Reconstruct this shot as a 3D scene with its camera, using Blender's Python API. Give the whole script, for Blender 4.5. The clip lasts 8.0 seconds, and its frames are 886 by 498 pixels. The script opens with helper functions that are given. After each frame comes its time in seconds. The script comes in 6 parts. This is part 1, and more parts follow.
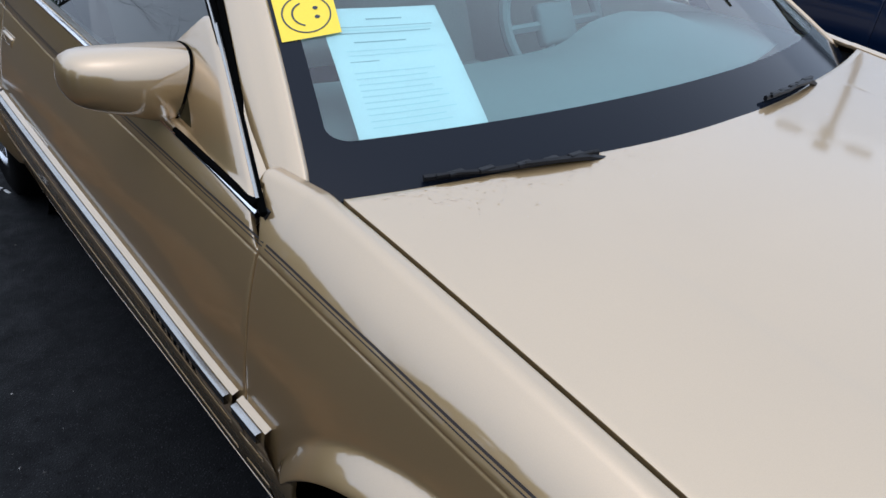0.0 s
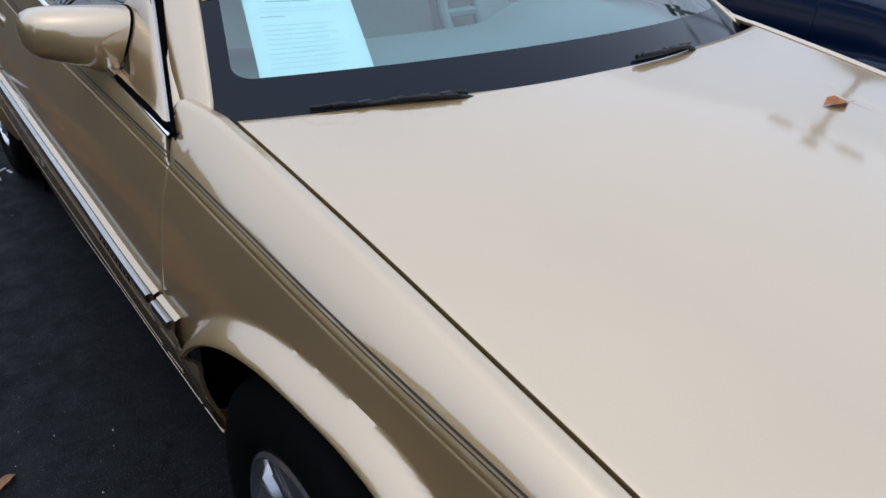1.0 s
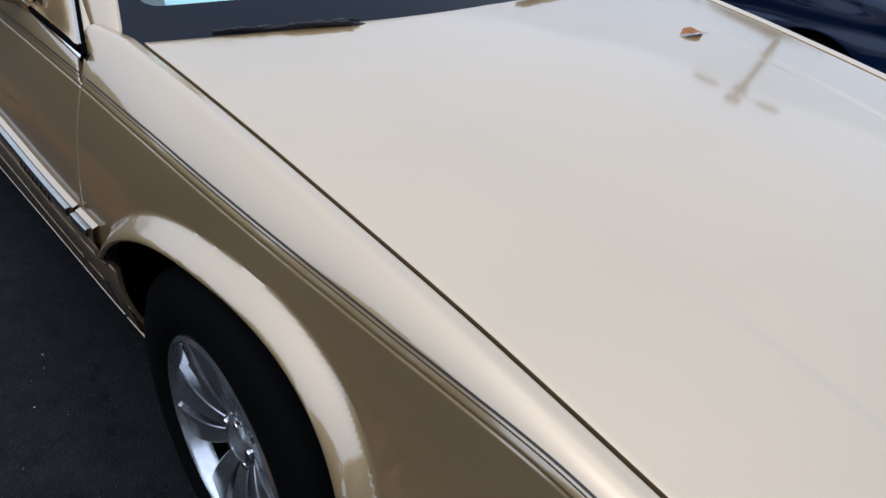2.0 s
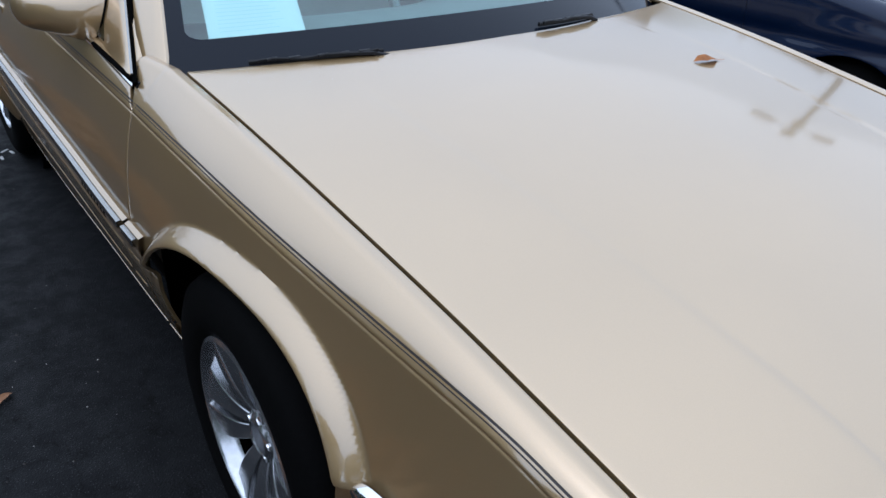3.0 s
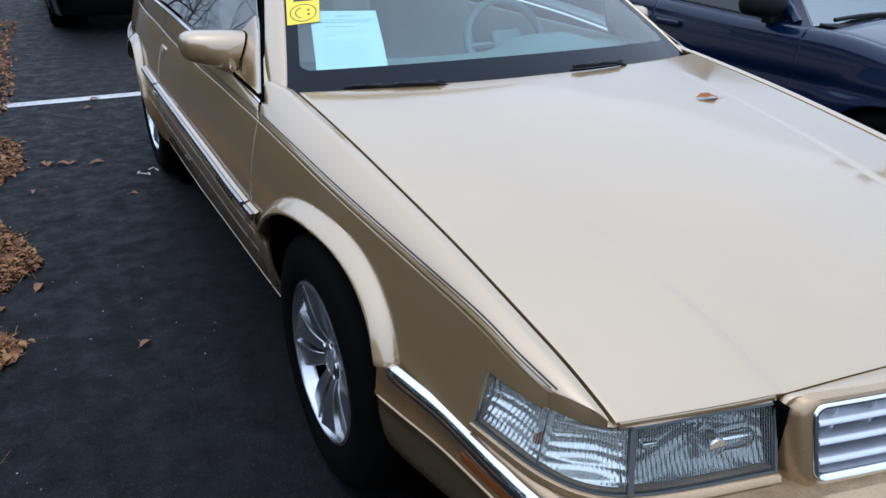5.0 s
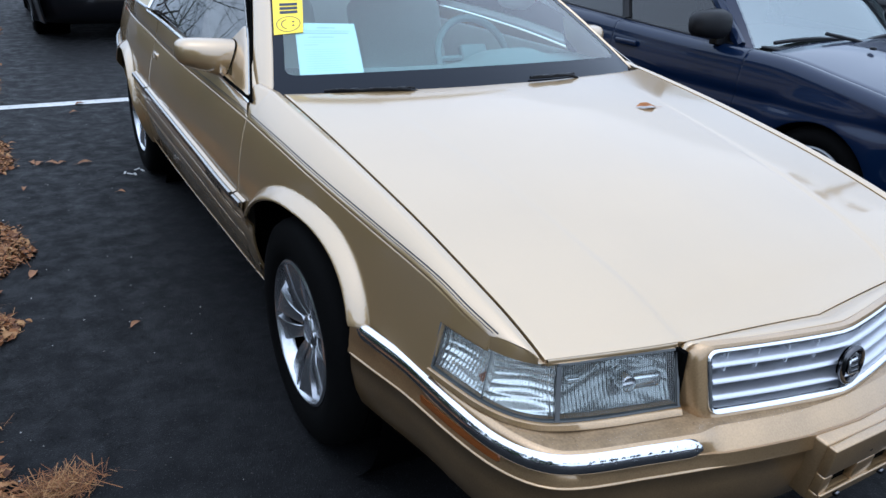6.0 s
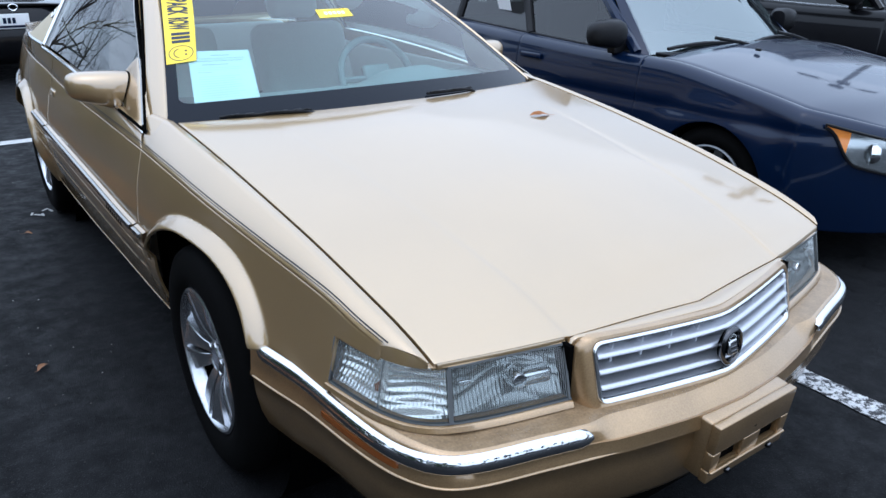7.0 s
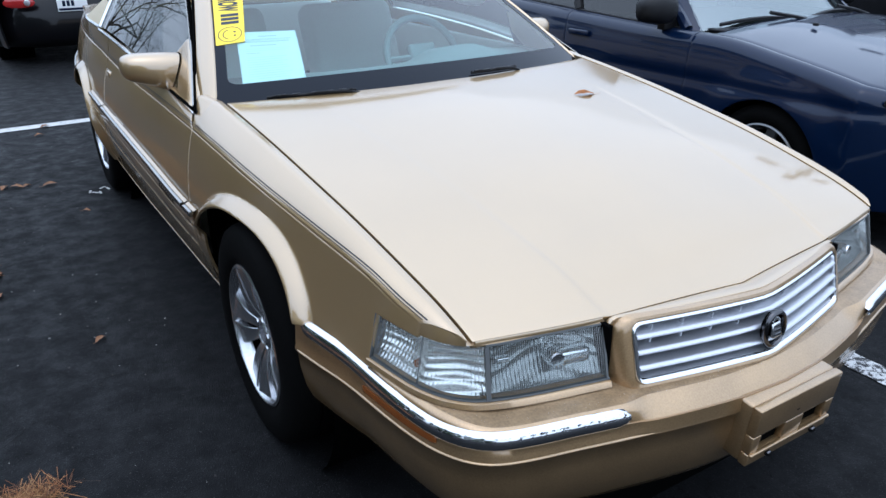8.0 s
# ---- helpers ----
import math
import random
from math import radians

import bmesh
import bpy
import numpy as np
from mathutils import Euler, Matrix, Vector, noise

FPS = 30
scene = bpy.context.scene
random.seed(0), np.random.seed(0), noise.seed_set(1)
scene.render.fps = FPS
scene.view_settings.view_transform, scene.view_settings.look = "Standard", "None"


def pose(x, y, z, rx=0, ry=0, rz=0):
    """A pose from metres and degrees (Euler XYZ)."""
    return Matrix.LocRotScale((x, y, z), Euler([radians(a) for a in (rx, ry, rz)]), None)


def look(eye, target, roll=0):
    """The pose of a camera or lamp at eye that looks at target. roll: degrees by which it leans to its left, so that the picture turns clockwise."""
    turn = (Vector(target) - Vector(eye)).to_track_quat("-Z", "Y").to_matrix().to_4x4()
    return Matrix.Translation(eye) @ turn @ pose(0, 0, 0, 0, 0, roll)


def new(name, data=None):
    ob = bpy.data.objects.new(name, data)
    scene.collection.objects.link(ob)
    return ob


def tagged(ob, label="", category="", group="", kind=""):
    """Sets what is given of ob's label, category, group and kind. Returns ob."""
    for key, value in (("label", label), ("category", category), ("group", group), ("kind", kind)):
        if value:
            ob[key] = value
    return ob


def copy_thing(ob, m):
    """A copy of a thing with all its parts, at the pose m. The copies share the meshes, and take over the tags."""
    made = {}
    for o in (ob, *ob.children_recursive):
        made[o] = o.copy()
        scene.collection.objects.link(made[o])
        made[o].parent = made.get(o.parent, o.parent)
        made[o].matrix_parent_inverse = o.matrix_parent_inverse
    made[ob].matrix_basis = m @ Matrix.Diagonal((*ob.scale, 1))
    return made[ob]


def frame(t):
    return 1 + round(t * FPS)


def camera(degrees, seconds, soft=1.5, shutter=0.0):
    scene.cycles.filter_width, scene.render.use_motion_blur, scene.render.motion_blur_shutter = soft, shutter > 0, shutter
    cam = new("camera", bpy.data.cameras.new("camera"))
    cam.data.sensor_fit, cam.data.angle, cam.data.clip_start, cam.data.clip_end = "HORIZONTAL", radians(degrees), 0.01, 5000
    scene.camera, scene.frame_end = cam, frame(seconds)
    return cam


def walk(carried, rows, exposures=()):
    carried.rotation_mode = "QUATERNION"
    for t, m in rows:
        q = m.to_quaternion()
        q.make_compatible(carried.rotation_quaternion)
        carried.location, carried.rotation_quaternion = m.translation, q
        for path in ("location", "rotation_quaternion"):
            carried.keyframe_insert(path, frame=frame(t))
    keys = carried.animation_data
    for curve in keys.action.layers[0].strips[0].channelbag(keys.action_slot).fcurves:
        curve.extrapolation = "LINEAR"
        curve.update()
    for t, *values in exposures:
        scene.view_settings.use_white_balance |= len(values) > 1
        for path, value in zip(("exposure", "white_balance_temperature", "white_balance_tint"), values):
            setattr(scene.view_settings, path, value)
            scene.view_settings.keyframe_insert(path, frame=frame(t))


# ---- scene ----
cam = camera(61.7, 8.0)
PATH = [
    (0, (-1.216, -0.348, 1.408), (-0.117, 0.965, 0.374), 3.2),
    (0.5, (-1.198, -0.566, 1.375), (-0.083, 0.805, 0.439), 5.5),
    (1, (-1.181, -0.703, 1.373), (-0.117, 0.669, 0.381), 2.6),
    (1.3, (-1.218, -0.693, 1.367), (-0.091, 0.586, 0.322), 3.1),
    (1.5, (-1.265, -0.696, 1.372), (-0.09, 0.501, 0.282), 4.1),
    (1.7, (-1.255, -0.783, 1.362), (-0.07, 0.414, 0.284), 4.4),
    (2.8, (-1.178, -1.066, 1.346), (-0.145, 0.351, 0.383), 2.1),
    (3, (-1.212, -1.066, 1.371), (-0.161, 0.324, 0.391), 1.8),
    (3.5, (-1.297, -1.098, 1.378), (-0.106, 0.123, 0.335), 5.6),
    (4, (-1.302, -1.2, 1.384), (-0.107, 0.023, 0.347), 5.1),
    (4.5, (-1.291, -1.383, 1.409), (-0.336, 0.086, 0.445), 1.8),
    (4.7, (-1.307, -1.464, 1.416), (-0.421, 0.099, 0.538), 0.3),
    (5.8, (-1.486, -1.759, 1.45), (-0.601, -0.168, 0.623), 2.8),
    (6, (-1.468, -1.813, 1.453), (-0.539, -0.24, 0.641), 2.7),
    (6.5, (-1.417, -1.877, 1.452), (-0.401, -0.326, 0.701), 1.2),
    (7, (-1.391, -1.904, 1.45), (-0.318, -0.396, 0.692), 0.5),
    (7.5, (-1.379, -1.919, 1.451), (-0.306, -0.424, 0.666), 0.2),
    (8, (-1.387, -1.926, 1.457), (-0.432, -0.366, 0.647), -0.6),
]
walk(cam, [(t, look(eye, target, roll)) for t, eye, target, roll in PATH],
     [(0.0, 0.66, 5670, 11), (3.0, 0.68, 5470, 10), (4.5, 0.68, 5400, 10), (6.0, 0.97, 5390, 9), (8.0, 0.98, 5430, 9)])

# ---- sky, sun and exposure ----
world = bpy.data.worlds.new("overcast_sky")
scene.world = world
world.use_nodes = True
wn, wl = world.node_tree.nodes, world.node_tree.links
sky = wn.new("ShaderNodeTexSky")
sky.sky_type = "NISHITA"
sky.sun_disc = False
sky.sun_elevation, sky.sun_rotation = radians(70), radians(225)
sky.air_density, sky.dust_density, sky.ozone_density = 1.0, 5.0, 1.0
pale = wn.new("ShaderNodeMix")
pale.data_type = "RGBA"
pale.inputs["Factor"].default_value = 0.88
pale.inputs["B"].default_value = (3.5, 3.8, 4.2, 1)
wl.new(sky.outputs["Color"], pale.inputs["A"])
wbg = wn["Background"]
wbg.inputs["Strength"].default_value = 0.225
# an overcast sky is brightest overhead
where, parts, grade, dim = wn.new("ShaderNodeTexCoord"), wn.new("ShaderNodeSeparateXYZ"), wn.new("ShaderNodeMapRange"), wn.new("ShaderNodeVectorMath")
grade.inputs["To Min"].default_value, grade.inputs["To Max"].default_value = 0.62, 1.0
dim.operation = "SCALE"
wl.new(where.outputs["Generated"], parts.inputs[0])
wl.new(parts.outputs["Z"], grade.inputs["Value"])
wl.new(pale.outputs["Result"], dim.inputs[0])
wl.new(grade.outputs["Result"], dim.inputs["Scale"])
wl.new(dim.outputs[0], wbg.inputs["Color"])
sun = new("sun", bpy.data.lights.new("sun", "SUN"))
sun.data.energy, sun.data.angle, sun.data.color = 0.5, radians(178), (1.0, 0.97, 0.93)
sun.matrix_world = look((-2.0, -2.0, 8), (0, 0, 0))

# ---- materials ----


def material(name, colour, rough=0.5, metal=0.0, **more):
    """A node material: two scales of colour variation and a fine bump, in metres."""
    m = bpy.data.materials.new(name)
    m.use_nodes = True
    n, l = m.node_tree.nodes, m.node_tree.links
    b = n["Principled BSDF"]
    b.inputs["Base Color"].default_value = (*colour, 1)
    b.inputs["Roughness"].default_value, b.inputs["Metallic"].default_value = rough, metal
    for key, value in more.items():
        if key in ("coat", "coat_rough", "coat_ior", "ior", "transmission", "specular"):
            b.inputs[{"coat": "Coat Weight", "coat_rough": "Coat Roughness", "coat_ior": "Coat IOR", "ior": "IOR", "transmission": "Transmission Weight", "specular": "Specular IOR Level"}[key]].default_value = value
    vary, fine, coarse = more.get("vary", 0.0), more.get("fine", 200.0), more.get("coarse", 3.0)
    if vary or more.get("bump"):
        geo = n.new("ShaderNodeTexCoord")
        big, small = n.new("ShaderNodeTexNoise"), n.new("ShaderNodeTexNoise")
        big.inputs["Scale"].default_value, small.inputs["Scale"].default_value = coarse, fine
        big.inputs["Detail"].default_value, small.inputs["Detail"].default_value = 5, 3
        l.new(geo.outputs["Object"], big.inputs["Vector"])
        l.new(geo.outputs["Object"], small.inputs["Vector"])
        if vary:
            mix = n.new("ShaderNodeMath")
            mix.operation = "ADD"
            l.new(big.outputs["Fac"], mix.inputs[0])
            l.new(small.outputs["Fac"], mix.inputs[1])
            ramp = n.new("ShaderNodeMapRange")
            ramp.inputs["From Min"].default_value, ramp.inputs["From Max"].default_value = 0.65, 1.35
            ramp.inputs["To Min"].default_value, ramp.inputs["To Max"].default_value = 1 - vary, 1 + vary
            l.new(mix.outputs[0], ramp.inputs["Value"])
            tint = n.new("ShaderNodeVectorMath")
            tint.operation = "SCALE"
            tint.inputs[0].default_value = colour
            l.new(ramp.outputs["Result"], tint.inputs["Scale"])
            l.new(tint.outputs[0], b.inputs["Base Color"])
        if more.get("bump"):
            bump = n.new("ShaderNodeBump")
            bump.inputs["Strength"].default_value, bump.inputs["Distance"].default_value = more["bump"], more.get("depth", 0.002)
            l.new(small.outputs["Fac"], bump.inputs["Height"])
            l.new(bump.outputs["Normal"], b.inputs["Normal"])
    return m


PAINT = material("gold_metallic_paint", (0.420, 0.286, 0.134), 0.42, 0.72, coat=1.0, coat_rough=0.075, coat_ior=2.32, vary=0.06, fine=900, coarse=2.5)
# the bumper's gold: browner and a little darker than PAINT, more mottled
BUMPERPAINT = material("browner_gold_bumper_paint", (0.385, 0.252, 0.120), 0.44, 0.84, coat=1.0, coat_rough=0.12, coat_ior=1.75, vary=0.18, fine=260, coarse=9, bump=0.06, depth=0.0006)
# ledge dirt, with the darkening from mirrored lamp and hood mixed into its colour
LEDGEPAINT = material("dirty_wet_shaded_paint", (0.30, 0.205, 0.11), 0.5, 0.45, coat=0.5, coat_rough=0.15, vary=0.28, fine=160, coarse=22)
PALELINE = material("pale_line_tone", (0.62, 0.56, 0.47), 0.6, vary=0.15, fine=150)
CHROME = material("chrome", (0.78, 0.79, 0.8), 0.08, 1.0, bump=0.05, fine=60, vary=0.03)
STRIP = material("aged_bright_strip", (0.36, 0.35, 0.33), 0.24, 1.0, bump=0.05, fine=40, vary=0.12)
ALLOY = material("alloy_wheel", (0.55, 0.56, 0.58), 0.23, 0.95, vary=0.12, fine=80)
GREYALLOY = material("grey_alloy_wheel", (0.20, 0.205, 0.21), 0.3, 0.9, vary=0.12, fine=80)
DARKCHROME = material("dark_chrome", (0.10, 0.10, 0.105), 0.15, 1.0)
SILVER = material("silver_plastic", (0.6, 0.61, 0.64), 0.3, 0.85, vary=0.06)
RUBBER = material("tyre_rubber", (0.0022, 0.0022, 0.0022), 0.8, specular=0.06, bump=0.3, fine=120, vary=0.25)
BLACK = material("black_plastic", (0.005, 0.005, 0.006), 0.45, specular=0.25, vary=0.2, bump=0.15, fine=400)
# near-black for rubber and underside; also carries shade in wells, gaps and holes
DARK = material("dark_parts_and_shade", (0.0012, 0.0012, 0.0012), 0.95, specular=0.02, vary=0.3)
FRIT = material("black_glass_border", (0.006, 0.008, 0.013), 0.08, specular=0.14)
ASPHALT = material("asphalt", (0.0054, 0.0057, 0.0064), 0.7, specular=0.13, vary=0.35, fine=190, coarse=1.3, bump=0.6, depth=0.004)
# damp patches, pale grit and hairline cracks in the asphalt
an, al = ASPHALT.node_tree.nodes, ASPHALT.node_tree.links
spot, damp, dampness, grit, gritty, warp, push, crack, thin, dark, mixed, cracked, zone, zones, masked = (an.new("ShaderNode" + k) for k in ("TexCoord", "TexNoise", "MapRange", "TexVoronoi", "ValToRGB", "TexNoise", "VectorMath", "TexVoronoi", "ValToRGB", "Mix", "Mix", "Mix", "TexNoise", "ValToRGB", "Math"))
al.new(spot.outputs["Object"], damp.inputs["Vector"])
damp.inputs["Scale"].default_value, damp.inputs["Detail"].default_value, damp.inputs["Roughness"].default_value = 9, 7, 0.7
dampness.inputs["From Min"].default_value, dampness.inputs["From Max"].default_value = 0.38, 0.62
dampness.inputs["To Min"].default_value, dampness.inputs["To Max"].default_value = 0.5, 0.8
al.new(damp.outputs["Fac"], dampness.inputs["Value"])
al.new(dampness.outputs["Result"], an["Principled BSDF"].inputs["Roughness"])
grit.inputs["Scale"].default_value = 130
al.new(spot.outputs["Object"], grit.inputs["Vector"])
gritty.color_ramp.elements[0].position, gritty.color_ramp.elements[1].position = 0.10, 0.20
gritty.color_ramp.elements[0].color, gritty.color_ramp.elements[1].color = (1, 1, 1, 1), (0, 0, 0, 1)
al.new(grit.outputs["Distance"], gritty.inputs["Fac"])
mixed.data_type = cracked.data_type = "RGBA"
mixed.inputs["B"].default_value = (0.05, 0.05, 0.052, 1)
al.new(gritty.outputs["Color"], mixed.inputs["Factor"])
al.new(an["Principled BSDF"].inputs["Base Color"].links[0].from_socket, mixed.inputs["A"])
warp.inputs["Scale"].default_value, warp.inputs["Detail"].default_value = 6, 6
al.new(spot.outputs["Object"], warp.inputs["Vector"])
push.operation = "MULTIPLY_ADD"
push.inputs[1].default_value = (0.35, 0.35, 0.35)
al.new(warp.outputs["Color"], push.inputs[0])
al.new(spot.outputs["Object"], push.inputs[2])
crack.feature = "DISTANCE_TO_EDGE"
crack.inputs["Scale"].default_value = 4.0
al.new(push.outputs[0], crack.inputs["Vector"])
thin.color_ramp.elements[0].position, thin.color_ramp.elements[1].position = 0.004, 0.014
thin.color_ramp.elements[0].color, thin.color_ramp.elements[1].color = (1, 1, 1, 1), (0, 0, 0, 1)
al.new(crack.outputs["Distance"], thin.inputs["Fac"])
zone.inputs["Scale"].default_value, zone.inputs["Detail"].default_value = 0.55, 3
al.new(spot.outputs["Object"], zone.inputs["Vector"])
zones.color_ramp.elements[0].position, zones.color_ramp.elements[1].position = 0.45, 0.58
al.new(zone.outputs["Fac"], zones.inputs["Fac"])
masked.operation = "MULTIPLY"
al.new(thin.outputs["Color"], masked.inputs[0])
al.new(zones.outputs["Color"], masked.inputs[1])
cracked.inputs["B"].default_value = (0.0012, 0.0012, 0.0012, 1)
al.new(masked.outputs[0], cracked.inputs["Factor"])
al.new(mixed.outputs["Result"], cracked.inputs["A"])
al.new(cracked.outputs["Result"], an["Principled BSDF"].inputs["Base Color"])
# small dark pits
pit, pits = an.new("ShaderNodeTexNoise"), an.new("ShaderNodeValToRGB")
pit.inputs["Scale"].default_value, pit.inputs["Detail"].default_value, pit.inputs["Roughness"].default_value = 24, 3, 0.6
pits.color_ramp.elements[0].position, pits.color_ramp.elements[1].position = 0.66, 0.70
al.new(spot.outputs["Object"], pit.inputs["Vector"])
al.new(pit.outputs["Fac"], pits.inputs["Fac"])
dark.data_type = "RGBA"
dark.inputs["B"].default_value = (0.001, 0.001, 0.001, 1)
al.new(pits.outputs["Color"], dark.inputs["Factor"])
al.new(cracked.outputs["Result"], dark.inputs["A"])
al.new(dark.outputs["Result"], an["Principled BSDF"].inputs["Base Color"])
def worn_paint(name, low, high):
    """White road paint worn through to the asphalt in specks."""
    m = material(name, (0.5, 0.5, 0.49), 0.75, vary=0.25, fine=60, bump=0.4)
    ln, ll = m.node_tree.nodes, m.node_tree.links
    wear, cutoff, spot, under = ln.new("ShaderNodeTexNoise"), ln.new("ShaderNodeValToRGB"), ln.new("ShaderNodeTexCoord"), ln.new("ShaderNodeMix")
    wear.inputs["Scale"].default_value, wear.inputs["Detail"].default_value, wear.inputs["Roughness"].default_value = 38, 8, 0.75
    cutoff.color_ramp.elements[0].position, cutoff.color_ramp.elements[1].position = low, high
    under.data_type = "RGBA"
    under.inputs["A"].default_value = (0.02, 0.02, 0.022, 1)
    ll.new(spot.outputs["Object"], wear.inputs["Vector"])
    ll.new(wear.outputs["Fac"], cutoff.inputs["Fac"])
    ll.new(cutoff.outputs["Color"], under.inputs["Factor"])
    ll.new(ln["Principled BSDF"].inputs["Base Color"].links[0].from_socket, under.inputs["B"])
    ll.new(under.outputs["Result"], ln["Principled BSDF"].inputs["Base Color"])
    return m


LINE = worn_paint("road_paint", 0.36, 0.43)
WORNLINE = worn_paint("worn_road_paint", 0.47, 0.53)
SEAT = material("beige_leather", (0.82, 0.80, 0.76), 0.5, vary=0.08, bump=0.2, fine=250)
DASH = material("dashboard_vinyl", (0.34, 0.35, 0.34), 0.6, vary=0.08, bump=0.2, fine=300)
VINYL = material("vinyl_roof", (0.42, 0.36, 0.24), 0.6, vary=0.1, bump=0.4, fine=350)
PAPER = material("pale_blue_paper", (0.80, 0.80, 0.79), 0.7, vary=0.02)
INK = material("dark_ink", (0.03, 0.04, 0.06), 0.7)
GREYINK = material("grey_print", (0.38, 0.46, 0.47), 0.7)
FAINT = material("faded_ink", (0.64, 0.73, 0.73), 0.7)
YELLOW = material("yellow_sticker", (0.85, 0.62, 0.03), 0.5, vary=0.03)
AMBER = material("amber_lens", (0.19, 0.058, 0.012), 0.2, coat=0.6)
ORANGE = material("orange_lens", (0.75, 0.25, 0.04), 0.2, coat=0.6)
RED = material("red_lens", (0.35, 0.02, 0.02), 0.15, coat=0.6)
HOODLEAF = material("red_brown_leaf", (0.27, 0.10, 0.028), 0.7, specular=0.15, vary=0.3, fine=60, coarse=30)
LEAF = material("dry_leaf", (0.22, 0.10, 0.04), 0.7, vary=0.4, fine=40, coarse=15)
BARK = material("tree_bark", (0.045, 0.038, 0.032), 0.9, vary=0.3, fine=30, bump=0.6)
FOLIAGE = material("evergreen_leaves", (0.03, 0.06, 0.02), 0.6, vary=0.4, coarse=2)
LAMPGREY = material("lamp_post_grey", (0.12, 0.12, 0.12), 0.5, 0.3, vary=0.1)
PIN = material("brown_pinstripe", (0.022, 0.014, 0.010), 0.45)
NAVY = material("navy_metallic_paint", (0.0016, 0.0082, 0.030), 0.38, 0.2, specular=0.1, coat_ior=1.37, coat=1.0, coat_rough=0.055, vary=0.08, fine=900)
BLACKPAINT = material("black_car_paint", (0.004, 0.004, 0.005), 0.3, specular=0.1, coat_ior=1.28, coat=1.0, coat_rough=0.03, vary=0.1)
CARPET = material("dark_carpet", (0.05, 0.047, 0.042), 0.9, vary=0.3, fine=300)


def glass(name, tint, rough=0.0, ior=1.45, sheen=(1, 1, 1)):
    """A pane: a clear tinted sheet with a sharp reflection."""
    m = bpy.data.materials.new(name)
    m.use_nodes = True
    n, l = m.node_tree.nodes, m.node_tree.links
    out = n["Material Output"]
    n.remove(n["Principled BSDF"])
    clear, gloss, both, fres = n.new("ShaderNodeBsdfTransparent"), n.new("ShaderNodeBsdfGlossy"), n.new("ShaderNodeMixShader"), n.new("ShaderNodeFresnel")
    clear.inputs["Color"].default_value = (*tint, 1)
    gloss.inputs["Roughness"].default_value = rough
    gloss.inputs["Color"].default_value = (*sheen, 1)
    fres.inputs["IOR"].default_value = ior
    l.new(fres.outputs[0], both.inputs[0])
    l.new(clear.outputs[0], both.inputs[1])
    l.new(gloss.outputs[0], both.inputs[2])
    l.new(both.outputs[0], out.inputs["Surface"])
    return m


GLASS = glass("windshield_glass", (0.70, 0.95, 0.95), ior=1.68)
SKYGLASS = glass("reflecting_windshield", (0.55, 0.66, 0.66), ior=3.1, sheen=(0.87, 0.95, 0.95))
CLEARGREY = material("clear_plastic_edge", (0.10, 0.105, 0.105), 0.35, specular=0.3)
MIRRORY = material("lamp_reflector", (0.74, 0.74, 0.72), 0.14, 0.95)
GREYREFLECTOR = material("dull_lamp_reflector", (0.26, 0.27, 0.262), 0.2, 0.88)
SIDEGLASS = glass("tinted_side_glass", (0.16, 0.2, 0.19), ior=1.62)
LENS = glass("clear_lamp_lens", (0.93, 0.96, 0.955), rough=0.03, ior=1.45)

RIB = material("clear_prism_rib", (0.92, 0.93, 0.93), 0.15, ior=1.45)
rn, rl = RIB.node_tree.nodes, RIB.node_tree.links
clear, part_clear = rn.new("ShaderNodeBsdfTransparent"), rn.new("ShaderNodeMixShader")
part_clear.inputs[0].default_value = 0.20
rl.new(clear.outputs[0], part_clear.inputs[1])
rl.new(rn["Principled BSDF"].outputs[0], part_clear.inputs[2])
rl.new(part_clear.outputs[0], rn["Material Output"].inputs["Surface"])

# leaves vary from one to the next
HEAPLEAF = material("leaf_litter_leaves", (0.2, 0.1, 0.04), 0.75)
hn, hl = HEAPLEAF.node_tree.nodes, HEAPLEAF.node_tree.links
isle, ramp = hn.new("ShaderNodeNewGeometry"), hn.new("ShaderNodeValToRGB")
ramp.color_ramp.elements[0].color, ramp.color_ramp.elements[1].color = (0.055, 0.020, 0.007, 1), (0.34, 0.19, 0.075, 1)
ramp.color_ramp.elements.new(0.5).color = (0.21, 0.078, 0.02, 1)
hl.new(isle.outputs["Random Per Island"], ramp.inputs["Fac"])
hl.new(ramp.outputs["Color"], hn["Principled BSDF"].inputs["Base Color"])
GRIT = material("pale_grit", (0.3, 0.29, 0.27), 0.8)
gn, gl = GRIT.node_tree.nodes, GRIT.node_tree.links
isle, ramp = gn.new("ShaderNodeNewGeometry"), gn.new("ShaderNodeValToRGB")
ramp.color_ramp.elements[0].color, ramp.color_ramp.elements[1].color = (0.004, 0.004, 0.004, 1), (0.5, 0.49, 0.46, 1)
ramp.color_ramp.elements.new(0.7).color = (0.03, 0.025, 0.02, 1)
gl.new(isle.outputs["Random Per Island"], ramp.inputs["Fac"])
gl.new(ramp.outputs["Color"], gn["Principled BSDF"].inputs["Base Color"])
BEAD = glass("rain_bead", (0.98, 0.975, 0.97), rough=0.05, ior=1.24)
WATER = material("rain_water", (1, 1, 1), 0.0, ior=1.33, transmission=1.0)

# ---- mesh tools ----


